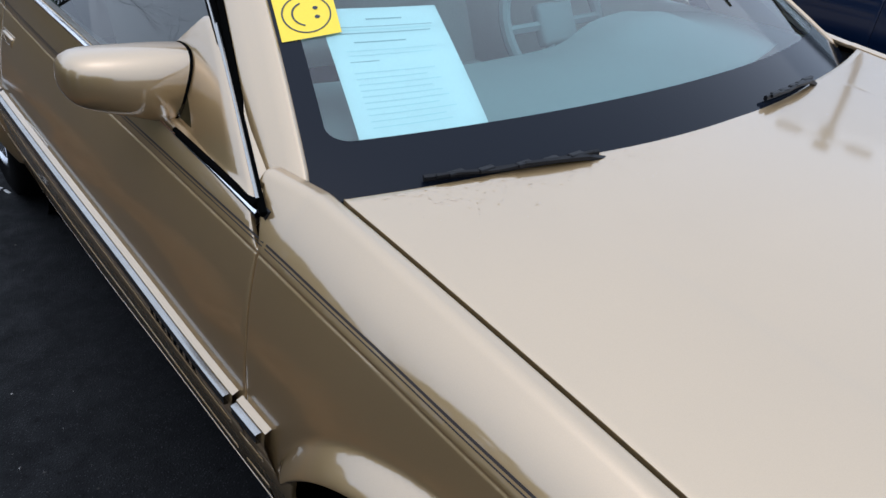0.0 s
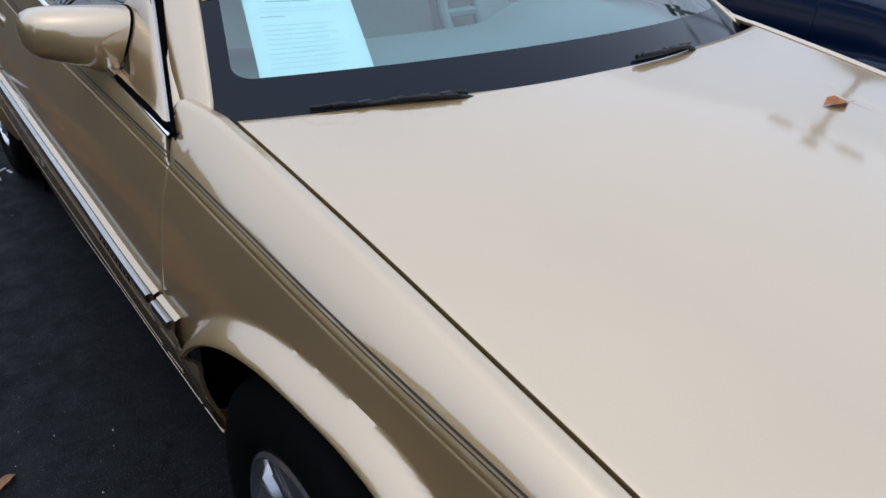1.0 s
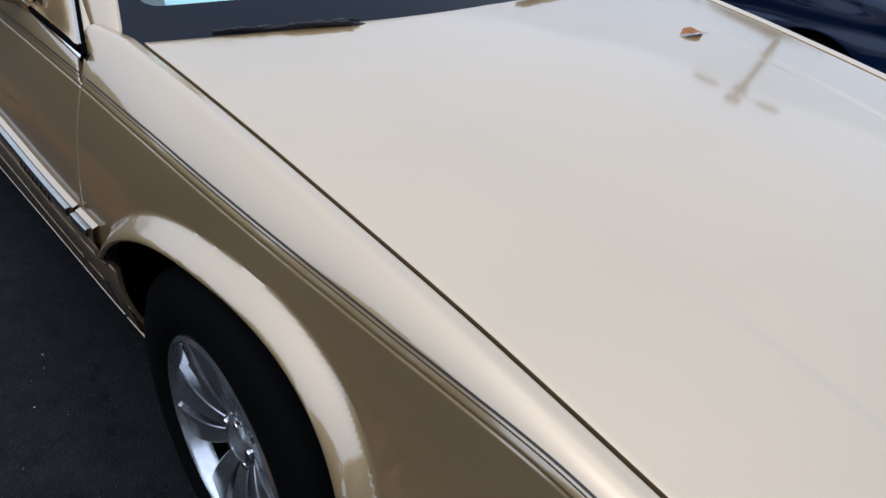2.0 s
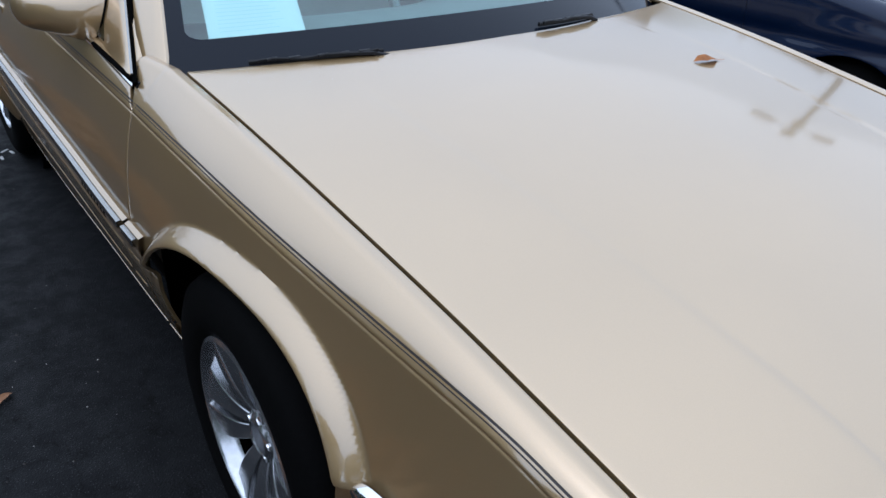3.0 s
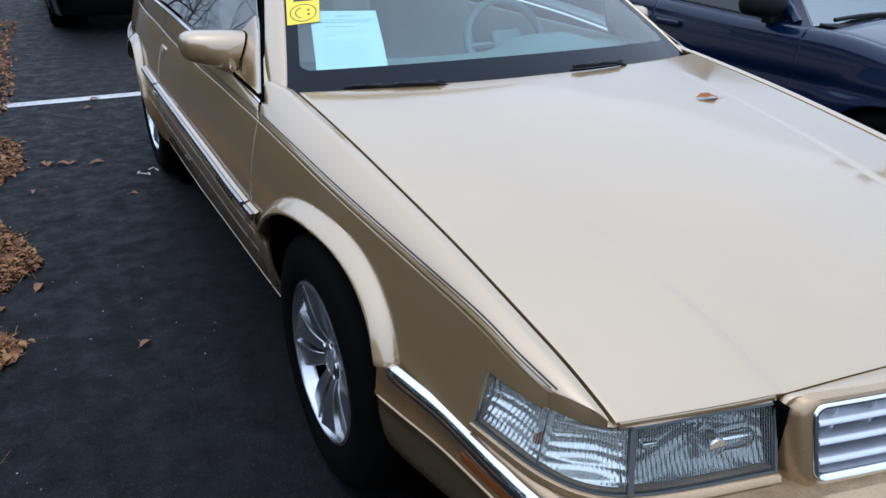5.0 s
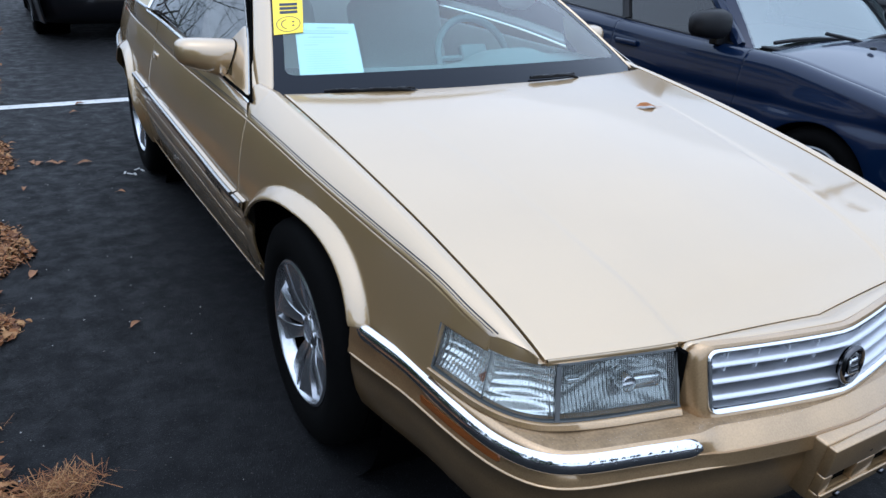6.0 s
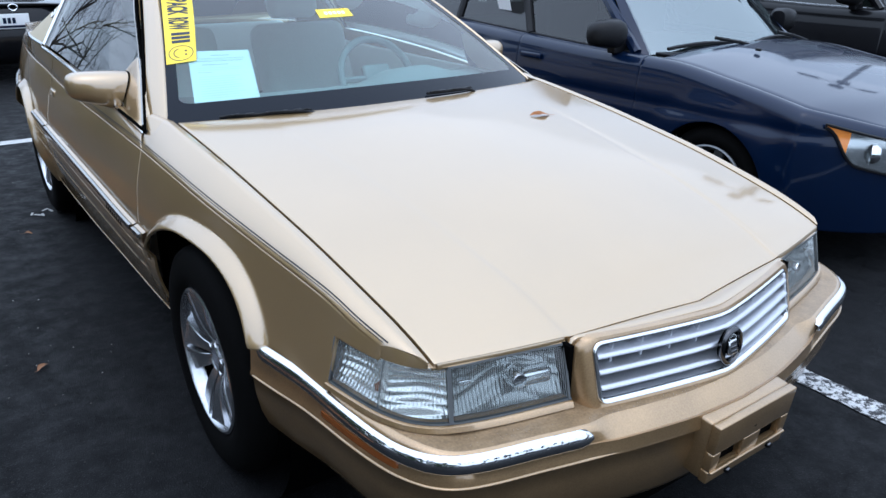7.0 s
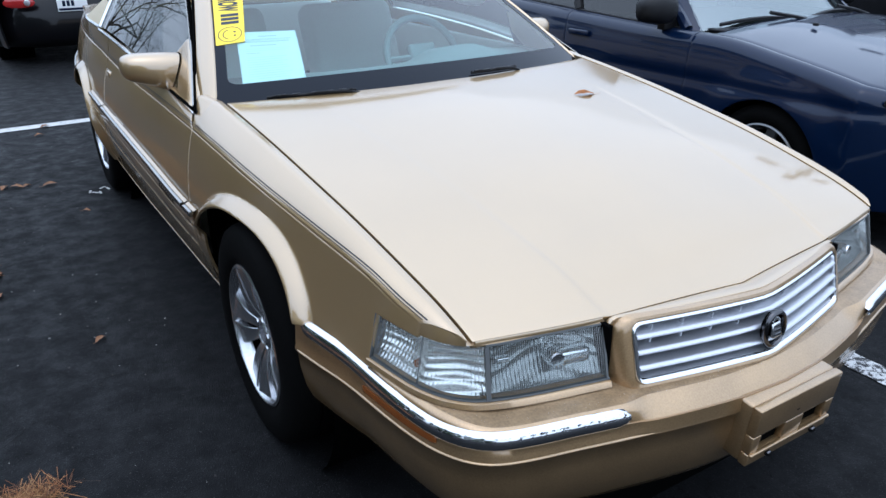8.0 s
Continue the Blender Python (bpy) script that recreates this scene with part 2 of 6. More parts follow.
def spline(xs, ys):
    """A smooth curve through points, with no overshoot."""
    xs, ys = np.array(xs, float), np.array(ys, float)
    h, d = np.diff(xs), np.diff(ys) / np.diff(xs)
    m = np.r_[d[0], np.where(d[1:] * d[:-1] > 0, 2 * d[1:] * d[:-1] / (d[1:] + d[:-1] + 1e-12), 0), d[-1]]

    def at(x):
        x = np.clip(x, xs[0], xs[-1])
        i = np.clip(np.searchsorted(xs, x) - 1, 0, len(h) - 1)
        t = (x - xs[i]) / h[i]
        return ys[i] * (1 + 2 * t) * (1 - t) ** 2 + m[i] * h[i] * t * (1 - t) ** 2 + ys[i + 1] * t * t * (3 - 2 * t) + m[i + 1] * h[i] * t * t * (t - 1)

    return at


def smooth(t):
    t = np.clip(t, 0, 1)
    return t * t * (3 - 2 * t)


def part(name, data, mat, parent=None, label="", angle=35.0):
    """Link verts and faces (or a bmesh) as ONE mesh object, under a thing if given."""
    me = bpy.data.meshes.new(name)
    if isinstance(data, bmesh.types.BMesh):
        data.to_mesh(me)
        data.free()
    else:
        me.from_pydata([tuple(float(c) for c in v) for v in data[0]], [], data[1])
    me.validate()
    me.shade_smooth()
    me.set_sharp_from_angle(angle=radians(angle))
    me.materials.append(mat)
    ob = new(name, me)
    if parent is not None:
        ob.parent = parent
    if label:
        tagged(ob, label)
    return ob


def thing(name, m, label, category, group="", kind=""):
    """An Empty at the base of a thing, for its parts."""
    ob = new(name)
    ob.matrix_world = m
    ob.empty_display_size = 0.1
    return tagged(ob, label, category, group, kind)


def sheet(place, us, vs, keep=None):
    """A grid of place(u, v) over us and vs, cut along keep(u, v) = 0 to where keep is positive."""
    us, vs = np.asarray(us, float), np.asarray(vs, float)
    verts, faces, index = [], [], {}

    def vert(key, u, v):
        if key not in index:
            index[key] = len(verts)
            verts.append(place(u, v))
        return index[key]

    k = np.array([[keep(u, v) for v in vs] for u in us]) if keep else np.ones((len(us), len(vs)))
    for i in range(len(us) - 1):
        for j in range(len(vs) - 1):
            ring = [(i, j), (i + 1, j), (i + 1, j + 1), (i, j + 1)]
            face = []
            for a, b in zip(ring, ring[1:] + ring[:1]):
                ka, kb = k[a], k[b]
                if ka > 0:
                    face.append(vert(a, us[a[0]], vs[a[1]]))
                if (ka > 0) != (kb > 0):
                    lo, hi = sorted((a, b))
                    p, q = np.array((us[lo[0]], vs[lo[1]])), np.array((us[hi[0]], vs[hi[1]]))
                    s0, s1, klo = 0.0, 1.0, k[lo]
                    for _ in range(10):
                        s = (s0 + s1) / 2
                        if (keep(*(p + (q - p) * s)) > 0) == (klo > 0):
                            s0 = s
                        else:
                            s1 = s
                    s = min(max((s0 + s1) / 2, 0.02), 0.98)
                    face.append(vert((lo, hi), *(p + (q - p) * s)))
            if len(set(face)) >= 3:
                faces.append(list(dict.fromkeys(face)))
    return verts, faces


def shell(data, depth=0.012, lip=0.0025, flip=False):
    """Give a sheet thickness: a rounded edge and a rim that turns inwards. Outer side: where the faces turn anticlockwise."""
    verts, faces = data
    if flip:
        faces = [f[::-1] for f in faces]
    p = np.array(verts, float)
    n = np.zeros_like(p)
    edges = {}
    for f in faces:
        q = p[f]
        a = np.zeros(3)
        for i in range(len(f)):
            a += np.cross(q[i], q[(i + 1) % len(f)])
        for i in f:
            n[i] += a
        for a1, b1 in zip(f, f[1:] + f[:1]):
            edges[(a1, b1)] = True
    n /= np.linalg.norm(n, axis=1, keepdims=True) + 1e-15
    rim = [(a, b) for a, b in edges if (b, a) not in edges]
    out = {}
    for a, b in rim:
        d = p[b] - p[a]
        d /= np.linalg.norm(d) + 1e-12
        for v in (a, b):
            out[v] = out.get(v, 0) + np.cross(d, n[v])
    ids, verts, faces = {}, list(p), [list(f) for f in faces]
    for v, o in out.items():
        o = o / (np.linalg.norm(o) + 1e-12)
        ids[v] = len(verts)
        verts += [p[v] + o * lip * 0.7 - n[v] * lip * 0.3, p[v] + o * lip - n[v] * lip, p[v] + o * lip - n[v] * depth]
    for a, b in rim:
        i, j = ids[a], ids[b]
        faces += [[b, a, i, j], [j, i, i + 1, j + 1], [j + 1, i + 1, i + 2, j + 2]]
    return verts, faces


def mirrored(data):
    return [(-v[0], v[1], v[2]) for v in data[0]], [list(f)[::-1] for f in data[1]]


def loft(rings, closed=True, caps=False):
    """Faces between rings of equally many points."""
    n = len(rings[0])
    verts = [v for r in rings for v in r]
    faces = []
    for i in range(len(rings) - 1):
        for j in range(n if closed else n - 1):
            k = (j + 1) % n
            faces.append([i * n + j, i * n + k, (i + 1) * n + k, (i + 1) * n + j])
    if caps:
        faces += [list(range(n))[::-1], [(len(rings) - 1) * n + j for j in range(n)]]
    return verts, faces


def joined(*datas):
    verts, faces = [], []
    for v, f in datas:
        faces += [[i + len(verts) for i in face] for face in f]
        verts += [tuple(p) for p in v]
    return verts, faces


def moved(data, m):
    return [tuple(m @ Vector(v)) for v in data[0]], data[1]


def tube(path, radius, sides=8, flat=1.0, up=(0, 0, 1)):
    """A round or flattened bar along a path; radius may be a list."""
    path = [Vector(p) for p in path]
    rings = []
    for i, p in enumerate(path):
        d = (path[min(i + 1, len(path) - 1)] - path[max(i - 1, 0)]).normalized()
        a = d.cross(Vector(up))
        a = a.normalized() if a.length > 1e-6 else Vector((1, 0, 0))
        b = a.cross(d)
        r = radius[i] if isinstance(radius, (list, tuple)) else radius
        rings.append([p + a * r * math.cos(t) + b * r * flat * math.sin(t) for t in (2 * math.pi * (k + 0.5) / sides for k in range(sides))])
    return loft(rings, True, True)


def box(x0, x1, y0, y1, z0, z1, r=0.004):
    """A box with bevelled edges."""
    bm = bmesh.new()
    bmesh.ops.create_cube(bm, size=1)
    for v in bm.verts:
        v.co = Vector(((x0 + x1) / 2 + v.co.x * (x1 - x0), (y0 + y1) / 2 + v.co.y * (y1 - y0), (z0 + z1) / 2 + v.co.z * (z1 - z0)))
    if r:
        bmesh.ops.bevel(bm, geom=bm.edges[:], offset=r, segments=3, affect="EDGES", profile=0.5)
    bm.verts.index_update()
    data = [tuple(v.co) for v in bm.verts], [[v.index for v in f.verts] for f in bm.faces]
    bm.free()
    return data


def lathe(profile, steps=48):
    """Turn a profile of (radius, across) about the x axis."""
    rings = [[(a, r * math.cos(t), r * math.sin(t)) for t in (2 * math.pi * k / steps for k in range(steps))] for r, a in profile]
    return loft(rings)


def rounded(hw, z0, z1, r, n=6):
    """A loop of (x, z) round a rectangle with rounded corners, anticlockwise seen from -y."""
    pts = []
    for cx, cz, a in ((hw - r, z0 + r, -90), (hw - r, z1 - r, 0), (-hw + r, z1 - r, 90), (-hw + r, z0 + r, 180)):
        for k in range(n + 1):
            t = radians(a + 90 * k / n)
            pts.append((cx + r * math.cos(t), cz + r * math.sin(t)))
    full = []
    for i, (a, b) in enumerate(zip(pts, pts[1:] + pts[:1])):
        steps = max(1, int(math.dist(a, b) / 0.03))
        full += [(a[0] + (b[0] - a[0]) * k / steps, a[1] + (b[1] - a[1]) * k / steps) for k in range(steps)]
    return full


# ---- ground ----
ground = part("ground", sheet(lambda x, y: (x, y, 0.0), np.linspace(-400, 400, 41), np.linspace(-400, 400, 41)), ASPHALT)
tagged(ground, "dark damp asphalt of a car park", "ground", kind="structure")

# ---- the gold coupe: shape of its body, half a car, x outwards ----
side_width = spline([-0.9, -0.878, -0.82, -0.763, -0.685, -0.574, -0.344, 0, 0.5, 1.0, 1.5, 2, 2.4, 2.75, 3.2, 3.6, 4.0],
                    [0.730, 0.746, 0.767, 0.784, 0.802, 0.817, 0.845, 0.873, 0.897, 0.907, 0.917, 0.92, 0.917, 0.905, 0.87, 0.82, 0.74])
crease_z = spline([-0.9, -0.86, -0.82, -0.72, -0.62, -0.5, -0.42, -0.29, -0.12, 0.04, 0.25, 0.5, 0.85, 1.3, 1.75, 2.25, 3.0, 4.0],
                  [0.672, 0.688, 0.702, 0.728, 0.750, 0.765, 0.774, 0.788, 0.8055, 0.821, 0.8395, 0.852, 0.859, 0.866, 0.877, 0.893, 0.897, 0.870])
gap_z = spline([-1.0, -0.925, -0.878, -0.86, -0.76, -0.66, -0.56, -0.46, -0.36, -0.26, -0.16, -0.06, 0.04, 0.14, 0.24, 0.34, 0.45, 0.6],
               [0.656, 0.680, 0.698, 0.7065, 0.7400, 0.7646, 0.7872, 0.8080, 0.8262, 0.8422, 0.8574, 0.8722, 0.8860, 0.8985, 0.9102, 0.9212, 0.9325, 0.948])
gap_x = spline([-1.0, -0.878, 0.45, 0.6], [0.66, 0.684, 0.746, 0.75])
belt_z = spline([0.4, 0.52, 0.9, 1.45, 2.1, 2.5, 4.0], [0.875, 0.888, 0.920, 0.958, 0.978, 0.98, 0.94])
crown_h = spline([-1.1, -0.95, -0.8, -0.4, 0.0, 0.3, 0.5], [0.028, 0.033, 0.040, 0.048, 0.0425, 0.028, 0.016])
fold_x = spline([-1.0, -0.93, 0.0, 0.45], [0.374, 0.384, 0.475, 0.52])
AXLES = (-0.005, 2.743)
ROCKER = 0.31


def arch_ratio(y, z):
    """1 on the edge of the nearest wheel opening, which is wider than it is high, and more outside it."""
    up = max(z - 0.33, 0.0) / 0.392
    return min(((abs(y - a + 0.015) / 0.412) ** 2.5 + up**2.5) ** 0.4 for a in AXLES)


def flare(y, z):
    u = min(max((1.080 - arch_ratio(y, z)) / 0.080, 0.0), 1.0)
    behind = max(smooth((y - a) / 0.1) if 0 < y - a < 0.6 else 0.0 for a in AXLES)
    return 0.035 * (1 - (1 - u) ** 1.3) * (1 - behind * smooth((0.60 - z) / 0.07))


def side_x(y, z):
    """Half the body's width at y and z, below the crease, with the flared arches."""
    f, up = smooth((y + 0.55) / 0.9), max(z - 0.57, 0)
    base = side_width(y) - (1 - f) * 0.25 * up - f * 0.64 * up**2 - 1.0 * max(0.57 - z, 0) ** 2
    under = 0.0014 * smooth((y + 0.80) / 0.25) * math.exp(-(((crease_z(y) - 0.0045 - z) / 0.0022) ** 2))
    return base - under + flare(y, z)


def arch(y, z):
    """Positive outside the wheel openings."""
    return (arch_ratio(y, z) - 1) * 0.4


def hood_z(x, y):
    g = gap_x(y)
    s = min(abs(x) / g, 1.0)
    z = gap_z(y) + crown_h(y) * (1 - 0.55 * s**1.4 - 0.45 * s**2.2) * 0.93
    return z - (0.0014 + 0.0026 * smooth((-0.4 - y) / 0.35)) * smooth((fold_x(y) + 0.012 - abs(x)) / 0.024) * smooth((0.30 - y) / 0.3)


def hood_front(x):
    """The front edge of the hood: over the lamps, and at the seam before the grille."""
    a = abs(x)
    return -0.938 - 0.042 * (1 - a / 0.388) if a < 0.388 else -0.938 + 0.06 * ((a - 0.388) / 0.296) ** 1.15


def hood_back(x):
    return 0.322 + 0.115 * (abs(x) / 0.746) ** 2


# ---- the gold coupe ----
coupe = thing("coupe_car", Matrix(), "gold metallic two-door luxury coupe, wet, parked on asphalt", "car")

# hood
us = np.unique(np.r_[np.linspace(-1, 1, 161), -0.569, 0.569, -0.575, 0.575])
hood = sheet(lambda u, v: (lambda y: (u * (gap_x(y) - 0.0045), y, hood_z(u * gap_x(y), y)))(hood_back(u * 0.746) * v + (1 - v) * (hood_front(u * 0.682))), us, np.linspace(0, 1, 100))
part("hood", shell(hood, 0.022, 0.001), PAINT, coupe, "gold hood with raised middle, beaded with water", 50)

lip = [[(x, hood_front(x) - 0.0005, hood_z(x, hood_front(x)) - 0.001), (x, hood_front(x) - 0.003, hood_z(x, hood_front(x)) - 0.005), (x, hood_front(x) - 0.001, hood_z(x, hood_front(x)) - 0.015), (x, hood_front(x) + 0.03, hood_z(x, hood_front(x)) - 0.017)] for x in np.linspace(0.392, 0.675, 30)]
for d in (loft(lip, False), mirrored(loft(lip, False))):
    part("hood_edge", d, PAINT, coupe, "", 50)


def shoulder(y, s, top):
    """From the crease (s = 0) up to the hood gap or belt (s = 1)."""
    zc = crease_z(y)
    a = Vector((side_x(y, zc), zc))
    b = Vector(top(y))
    d = b - a
    if top is not fender_top:
        p1, p2 = a + Vector((d.x * 0.24, d.y * 0.38)), b + Vector((-d.x * 0.32, 0.003 - d.y * 0.16))
        return a * (1 - s) ** 3 + p1 * 3 * s * (1 - s) ** 2 + p2 * 3 * s * s * (1 - s) + b * s**3
    # a slanting plane, a rounded ridge beside the hood, and a narrow level strip
    ridge = b + Vector((min(0.021, -0.32 * d.x), 0.0035))
    e = ridge - a
    out = Vector((-e.y, e.x)).normalized()
    if out.x < 0:
        out = -out
    slope = lambda u: a + e * u + out * 0.024 * u * (1 - u)
    if s < 0.70:
        return slope(s / 0.70 * 0.86)
    p0, p3 = slope(0.86), ridge + (b - ridge) * 0.55
    if s < 0.90:
        u = (s - 0.70) / 0.20
        return p0 * (1 - u) ** 2 + (ridge + Vector((0.001, 0.0015))) * 2 * u * (1 - u) + p3 * u * u
    return p3 + (b - p3) * ((s - 0.90) / 0.10)


def fender_top(y):
    return (gap_x(y) + 0.0055, gap_z(y) + 0.001) if y < 0.46 else (gap_x(0.46) + 0.004 + (y - 0.46) * 0.22, gap_z(0.46) + (y - 0.46) * 0.06)


def belt_top(y):
    return (0.819 + 0.016 * smooth((y - 0.5) / 1.2) - 0.15 * smooth((y - 2.5) / 1.5), belt_z(y))


def outer(y, v, top):
    """The whole flank: v below 1 runs from the rocker to the crease, v from 1 to 2 over the shoulder."""
    if v <= 1:
        z = ROCKER - 0.02 + v * (crease_z(y) - ROCKER + 0.02)
        return (side_x(y, z), y, z)
    q = shoulder(y, v - 1, top)
    return (q.x, y, q.y)


def z_of(y, v):
    return ROCKER - 0.02 + v * (crease_z(y) - ROCKER + 0.02) if v <= 1 else crease_z(y) + (v - 1) * 0.08


LAMP_TOP = spline([-0.9, -0.8, -0.675], [0.677, 0.683, 0.687])


def keep_fender(y, v):
    z = z_of(y, v)
    k = min(arch(y, z), 0.4985 - 0.02 * smooth((0.9 - z) / 0.3) - y + max(0, z - 0.85) * 0.9 if z < 0.905 else 0.56 - y)
    if z < 0.57 and y < 0:
        k = min(k, z - 0.562)
    if y < -0.62 and v <= 1.0:
        k = min(k, max(y + 0.655, z - LAMP_TOP(y)))
    if y < -0.7:
        k = min(k, y + 0.873 - 0.09 * max(0.0, 2 - max(v, 1.0)))
    return k


VS = np.r_[np.linspace(0, 0.97, 100), np.linspace(0.973, 1.0, 13), np.linspace(1.04, 1.66, 12), np.linspace(1.69, 2, 14)]
fender = sheet(lambda y, v: outer(y, v, fender_top), np.linspace(-0.872, 0.60, 200), VS, keep_fender)
door = sheet(lambda y, v: outer(y, v, belt_top), np.linspace(0.46, 1.98, 90), VS,
             lambda y, v: min(y - (0.5075 - 0.02 * smooth((0.9 - z_of(y, v)) / 0.3) + max(0, z_of(y, v) - 0.85) * 0.9), 1.962 - y + 0.0))
quarter = sheet(lambda y, v: outer(y, v, belt_top), np.linspace(1.966, 3.98, 160), VS, lambda y, v: min(arch(y, z_of(y, v)), 1.0))
for name, data, label in (("front_fender", fender, ""), ("door", door, ""), ("rear_quarter_panel", quarter, "")):
    d = shell(data, 0.008, 0.0025)
    part(name, d, PAINT, coupe, label, 40)
    part(name, mirrored(d), PAINT, coupe, label, 40)


# near-black sheet under the hood gap, the gap's shade in its colour
gutter = loft([[(gap_x(y) - 0.03, y, gap_z(y) - 0.022), (gap_x(y) + 0.03, y, gap_z(y) - 0.024)] for y in np.linspace(-0.82, 0.45, 40)], False)
for d in (gutter, mirrored(gutter)):
    part("fender_gutter", d, DARK, coupe)


def flank_strip(z, y0, y1, half, out, n=60, offset=0.0):
    """A band along the flank: z(y) its middle; returned for the right-hand x."""
    rings = []
    for y in np.linspace(y0, y1, n):
        c, w2 = z(y), half(y) if callable(half) else half
        ring = []
        for dz, o in ((-w2, 0.0), (-w2 * 0.97, out * 0.75), (-w2 * 0.82, out), (w2 * 0.82, out), (w2 * 0.97, out * 0.75), (w2, 0.0)):
            ring.append((side_x(y, c + dz) - flare(y, c + dz) + offset + o, y, c + dz))
        rings.append(ring)
    return loft(rings, False)


def both(name, data, mat, parent, label="", angle=35.0):
    part(name, mirrored(data), mat, parent, label, angle)
    return part(name, data, mat, parent, label, angle)


# lower cladding with its bright strip, in pieces
STRIP_Z = spline([-0.5, 0.5, 1.0, 1.5, 2.4, 4], [0.588, 0.592, 0.611, 0.632, 0.648, 0.652])
for y0, y1 in ((0.405, 0.495), (0.508, 1.955), (1.97, 2.34), (3.15, 3.95)):
    both("side_cladding", flank_strip(lambda y: (STRIP_Z(y) + 0.019 + ROCKER) / 2, y0, y1, lambda y: (STRIP_Z(y) + 0.019 - ROCKER) / 2, 0.014), PAINT, coupe, "gold lower body cladding", 50)
    both("chrome_strip", flank_strip(lambda y: STRIP_Z(y) + 0.004, y0 + 0.008, y1 - 0.004, 0.0095, 0.010, offset=0.012), STRIP, coupe, "bright chrome side strip", 50)
    for dz in (-0.045, -0.105):
        both("cladding_groove", flank_strip(lambda y: STRIP_Z(y) + dz, y0 + 0.01, y1 - 0.01, 0.003, 0.0016, offset=0.0135), PAINT, coupe)
    both("rocker_lip", flank_strip(lambda y: ROCKER + 0.004, y0, y1, 0.005, 0.006, offset=0.012), PAINT, coupe)
# raised dark letters on the door's strip, as bars
for k in range(8):
    y = 0.640 + 0.026 * k
    both("letter_bar", flank_strip(lambda q: STRIP_Z(q) - 0.027, y, y + 0.016, 0.007, 0.002, 3, 0.0135), DARK, coupe, "dark bar")
# thin pale curved line low on the door
part("pale_line", mirrored(flank_strip(lambda y: 0.658 - 0.10 * (y - 1.50) + 0.016 * math.sin((y - 1.50) * 9.0), 1.50, 1.86, 0.0035, 0.0007, 30)), PALELINE, coupe, "pale curved line on the door")
# pinstripes on the shoulder, just above the crease
def shoulder_line(y0, y1, up, half, top, n=80):
    """A thin raised line along the shoulder, up metres above the crease."""
    rings = []
    for y in np.linspace(y0, y1, n):
        pts = [shoulder(y, t, top) for t in np.linspace(0, 0.6, 60)]
        arc = np.r_[0, np.cumsum([(b - a).length for a, b in zip(pts, pts[1:])])]
        at_ = lambda q: (float(np.interp(q, arc, [p.x for p in pts])), float(np.interp(q, arc, [p.y for p in pts])))
        (xa, za), (xb, zb) = at_(up - half), at_(up + half)
        rings.append([(xa, y, za), (xa + 0.0006, y, za + 0.0006), (xb + 0.0006, y, zb + 0.0006), (xb, y, zb)])
    return loft(rings, False)


for y0, y1, top in ((-0.795, 0.487, fender_top), (0.495, 1.955, belt_top), (1.968, 3.9, belt_top)):
    both("pinstripe", shoulder_line(y0, y1, 0.0150, 0.0017, top), PIN, coupe, "thin dark brown painted stripe")
    both("pinstripe", shoulder_line(y0 + (0.01 if y0 < 0 else 0), y1, 0.0092, 0.0009, top), PIN, coupe, "thin dark brown painted stripe")

# windshield and its black border

def wind(x, s, sink=0.0):
    """A point of the windshield: x across its base in -1..1, s metres up the glass."""
    k = s / 0.80
    hw = 0.765 - 0.19 * k
    xx = x * hw
    y = 0.288 + 0.235 * (abs(xx) / 0.765) ** 2 * (1 - 0.2 * k) + s * math.cos(radians(26)) + 0.02 * k * k
    z = 0.932 + s * math.sin(radians(26)) + 0.035 * k - 0.035 * k * k
    return (xx, y, z - sink)


pane = sheet(lambda u, s: wind(u, s), np.linspace(-1, 1, 41), np.linspace(-0.05, 0.88, 25))
ob = part("windshield", pane, GLASS, coupe, "tinted curved windshield")
ob.visible_shadow = False


def frit_keep(u, s):
    hw = 0.765 - 0.19 * s / 0.8
    dx, lo, hi = (1 - abs(u)) * hw - 0.047, s - 0.119 + 0.058 * u * u, 0.845 - s
    r = 0.035
    ax, ay = r - dx, r - min(lo, hi)
    inside = r - math.hypot(max(ax, 0), max(ay, 0)) if ax > 0 and ay > 0 else min(dx, lo, hi)
    return -inside


part("windshield_border", sheet(lambda u, s: wind(u, s, -0.0012), np.linspace(-1, 1, 161), np.linspace(-0.05, 0.88, 137), frit_keep), FRIT, coupe, "black printed glass border")

# roof, pillars and side glass
def roof_point(u, v):
    """u across -1..1, v along 0..1 from the windshield to the rear window."""
    y = 1.09 + v * 1.28
    hw = 0.562 + 0.04 * math.sin(math.pi * v)
    return (u * hw, y, 1.348 + 0.030 * math.sin(math.pi * min(v, 1) * 0.9) - 0.055 * abs(u) ** 2.5 - 0.02 * v)


roof = sheet(roof_point, np.linspace(-1, 1, 31), np.linspace(0, 1, 31))
part("roof", shell(roof, 0.02, 0.004), VINYL, coupe, "beige vinyl-covered roof")


def lerp(a, b, t):
    return tuple(p + (q - p) * t for p, q in zip(a, b))


def ruled(a, b, n=24, m=4):
    """A sheet between two paths."""
    return sheet(lambda u, v: lerp(a(u), b(u), v), np.linspace(0, 1, n), np.linspace(0, 1, m))


def edge_of_wind(u, out=0.0):
    x, y, z = wind(1.0, -0.03 + u * 0.91)
    return (x + out, y, z)


